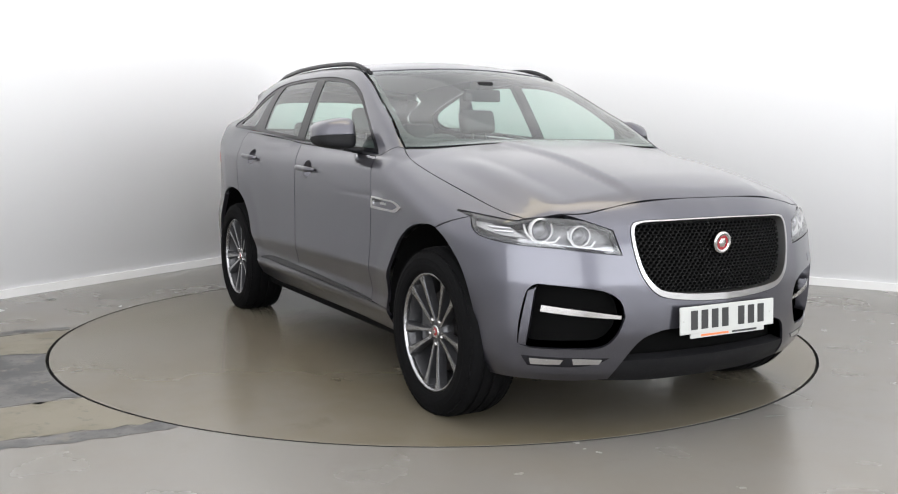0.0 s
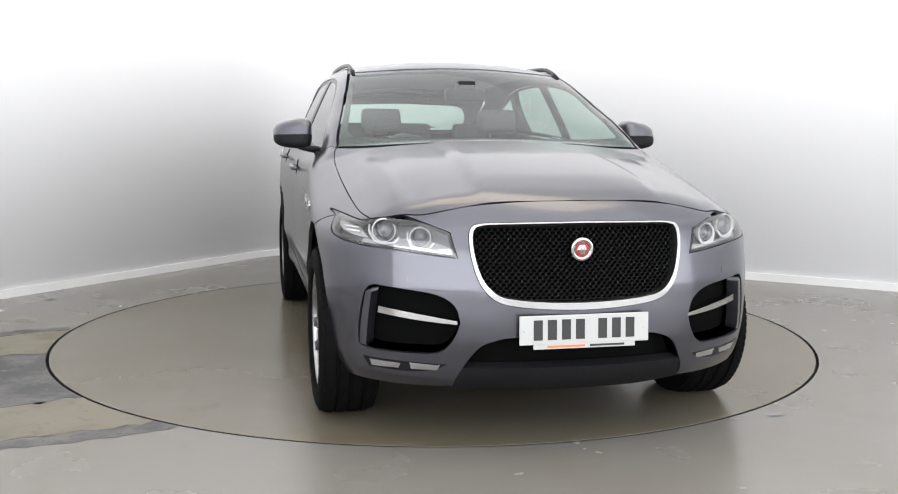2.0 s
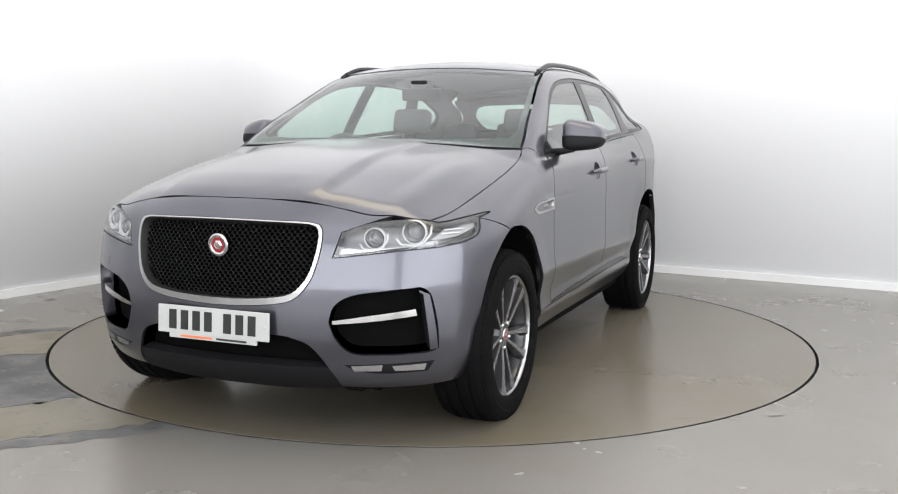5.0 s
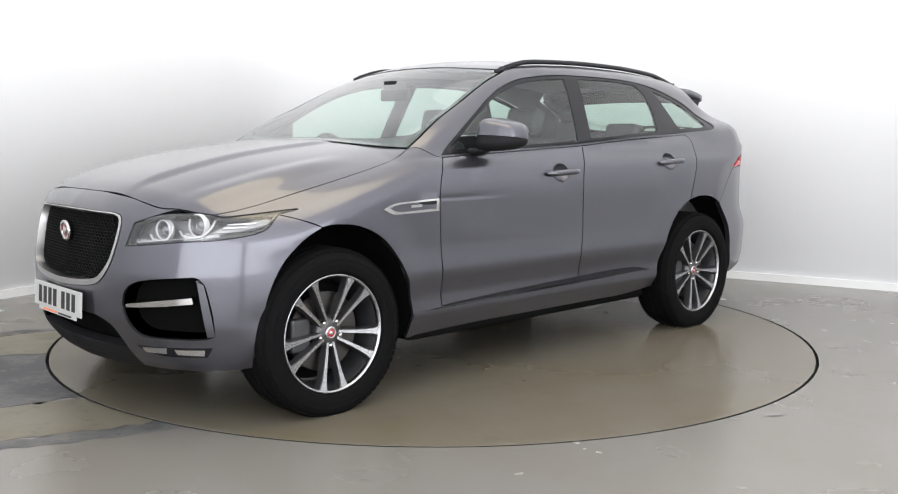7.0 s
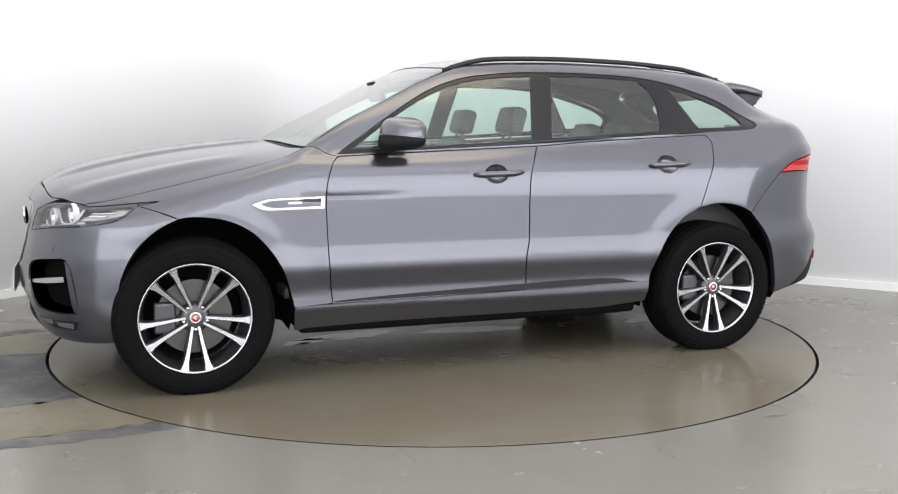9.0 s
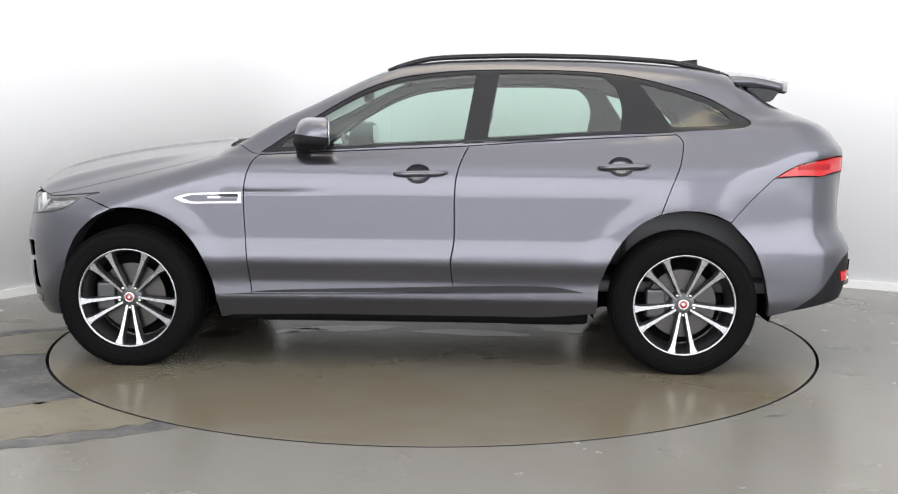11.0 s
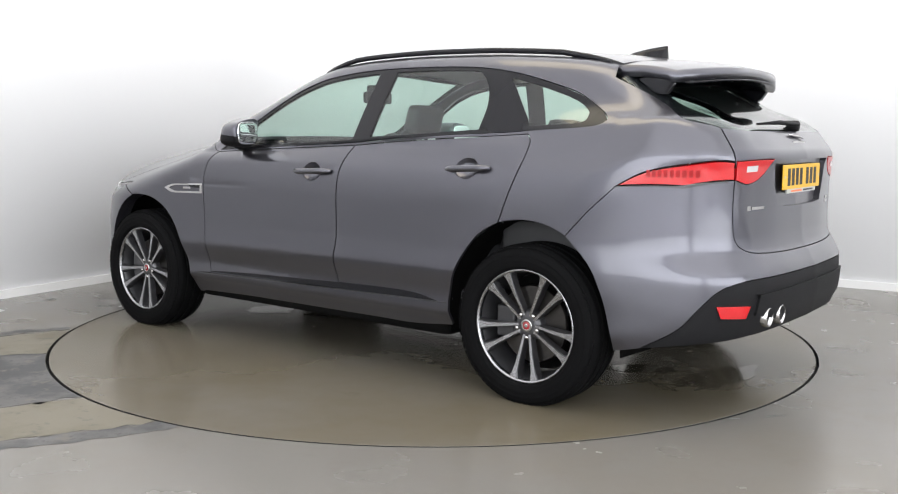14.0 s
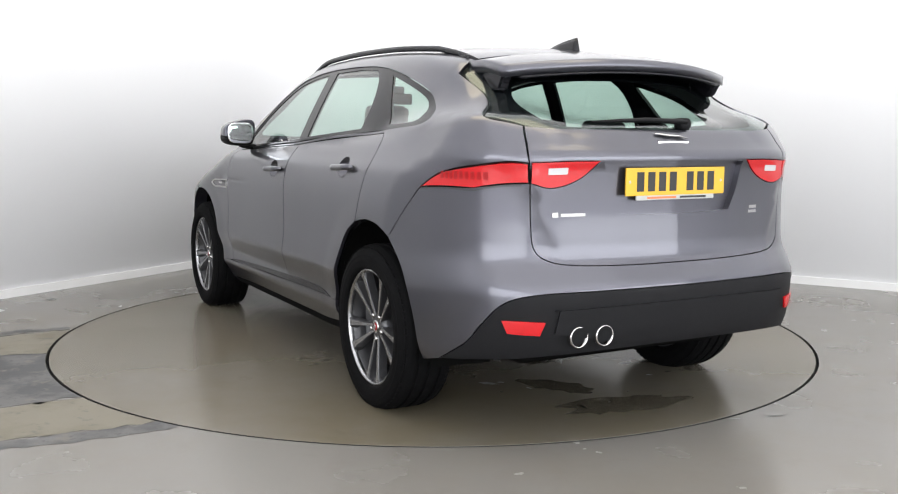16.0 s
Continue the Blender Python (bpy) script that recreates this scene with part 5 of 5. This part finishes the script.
soft_box(bm, -2.2, 1.0, -.80, .80, .40, .46, .02)
soft_box(bm, -2.2, -1.15, -.72, .72, .46, .92, .04)
part("cabin_floor", bm, TRIM, car)
bm = bmesh.new()
soft_box(bm, .50, .98, -.80, .80, .70, 1.06, .08, 4)
soft_box(bm, .44, .62, -.62, -.16, .98, 1.10, .05, 4)
soft_box(bm, -.35, .55, -.14, .14, .46, .78, .04)
part("dashboard", bm, LEATHER, car, smooth=True)


def seat(x, y, wide, head_y, low=0.0):
    bm = bmesh.new()
    m = Matrix.Translation((x, y, .0)) @ Matrix.Identity(4)
    soft_box(bm, -.24, .28, -wide, wide, .52, .68, .05, 4, m)
    back = Matrix.Translation((x - .22, y, .60)) @ pose(0, 0, 0, 0, -16, 0)
    soft_box(bm, -.07, .07, -wide, wide, -.05, .60, .055, 4, back)
    ob = part("seat", bm, LEATHER, car, "black leather seat", smooth=True)
    for h in head_y:
        bm = bmesh.new()
        soft_box(bm, -.045, .045, -.125, .125, .645 - low, .80 - low, .04, 4, back @ pose(0, h, 0))
        for q in (-.05, .05):
            box(bm, -.008, .008, q - .006, q + .006, .52, .67 - low, back @ pose(0, h, 0))
        part("headrest", bm, LEATHER, ob, smooth=True)


seat(.02, .38, .25, (0,))
seat(.02, -.38, .25, (0,))
seat(-.92, 0, .66, (-.42, .0, .42), .085)
bm = bmesh.new()
m = Matrix.Translation((.42, -.38, 1.04)) @ pose(0, 0, 0, 0, -64, 0)
ringpts = []
prev = None
rows = []
for i in range(33):
    a = 2 * math.pi * i / 32
    ringpts.append(m @ Vector((.185 * math.cos(a), .185 * math.sin(a), 0)))
tube(bm, ringpts, .015, 8, 1.0, up=tuple(m.to_3x3() @ Vector((0, 0, 1))), ends=False)
soft_box(bm, -.05, .05, -.07, .07, -.03, .02, .02, 3, m)
box(bm, -.012, .012, -.18, .18, -.012, .004, m)
box(bm, -.18, 0, -.012, .012, -.012, .004, m)
part("steering_wheel", bm, LEATHER, car, smooth=True)
bm = bmesh.new()
p = T(.29, 0)
soft_box(bm, p[0] - .02, p[0] + .015, -.12, .12, p[2] - .125, p[2] - .055, .015, 3)
soft_box(bm, p[0] - .05, p[0] + .05, -.05, .05, p[2] - .06, p[2] - .012, .015, 3)
part("interior_mirror", bm, BLACK_PLASTIC, car)
# front wipers and scuttle under the screen
panel("scuttle", outline([T(.885, .79), T(.915, .60), T(.94, .30), T(.945, 0), T(.94, -.30), T(.915, -.60), T(.885, -.79)], [T(.91, -.795)], [T(.975, -.60), T(1.01, -.35), T(1.025, 0), T(1.01, .35), T(.975, .60)], [T(.91, .795)]), DOWN, BLACK_PLASTIC, car, off=-.012, rim_depth=.02, grid=.04, gap=-.004)

# damp marks and scuffs on the turntable, which turn with it
def damp(x, y, sx, sy, turn, seed, mat=WET):
    rnd = random.Random(seed)
    n = 26
    pts = [(1 + rnd.uniform(-.35, .2)) for _ in range(n)]
    c, s = math.cos(radians(turn)), math.sin(radians(turn))
    bm = bmesh.new()
    vs = []
    for i in range(n):
        a = 2 * math.pi * i / n
        px, py = sx * pts[i] * math.cos(a), sy * pts[(i * 7) % n] * math.sin(a)
        vs.append(bm.verts.new((x + px * c - py * s, y + px * s + py * c, .0012)))
    f = bm.faces.new(vs)
    bm.normal_update()
    if f.normal.z < 0:
        f.normal_flip()
    bmesh.ops.triangulate(bm, faces=[f])
    part("damp_mark", bm, mat, turntable, "damp dark mark on the turntable")


for x, y, sx, sy, turn, seed, mat in ((.85, .10, .16, .07, 20, 1, WET), (.55, .0, .30, .10, 5, 2, WET), (-.2, .08, .42, .09, -6, 3, WET), (-.85, -.1, .25, .14, 10, 4, WET),
                                      (-1.85, .02, .13, .33, -8, 5, WET), (-1.45, .1, .2, .10, 30, 6, WET), (1.3, .2, .2, .16, 0, 7, WET),
                                      (.86, .13, .07, .022, 25, 8, SPLASH), (.70, .06, .05, .018, 5, 9, SPLASH), (-.86, .08, .04, .012, 0, 10, SPLASH), (-1.26, .37, .05, .02, 40, 11, SPLASH), (-1.80, .2, .03, .012, 0, 12, SPLASH)):
    damp(x, y, sx, sy, turn, seed, mat)
rnd = random.Random(5)
for k in range(26):
    damp(rnd.uniform(-1.9, 1.3), rnd.uniform(-.45, .55), rnd.uniform(.006, .02), rnd.uniform(.004, .012), rnd.uniform(0, 180), 40 + k, SPLASH if k % 3 else WET)
# small scuffs on the still floor
for k, (x, y, sx, sy, turn) in enumerate(((-2.79, 1.01, .05, .012, 15), (1.49, -1.82, .05, .008, 10), (1.30, -1.86, .03, .006, -10))):
    pts = [(x + sx * math.cos(a) * math.cos(radians(turn)) - sy * math.sin(a) * math.sin(radians(turn)), y + sx * math.cos(a) * math.sin(radians(turn)) + sy * math.sin(a) * math.cos(radians(turn))) for a in (2 * math.pi * i / 10 for i in range(10))]
    patch("floor_scuff_%d" % (k + 1), pts, BARE, "small dark scuff on the grey floor", seed=20 + k, ragged=.006)


# ---- what moves ----
def motions():
    rows, turn_rows = [], []
    for t, a in TURN:
        turn = pose(0, 0, 0, 0, 0, a)
        rows.append((t, turn @ pose(-PIVOT[0], -PIVOT[1], 0)))
        turn_rows.append((t, turn))
    walk(car, rows)
    walk(turntable, turn_rows)


motions()
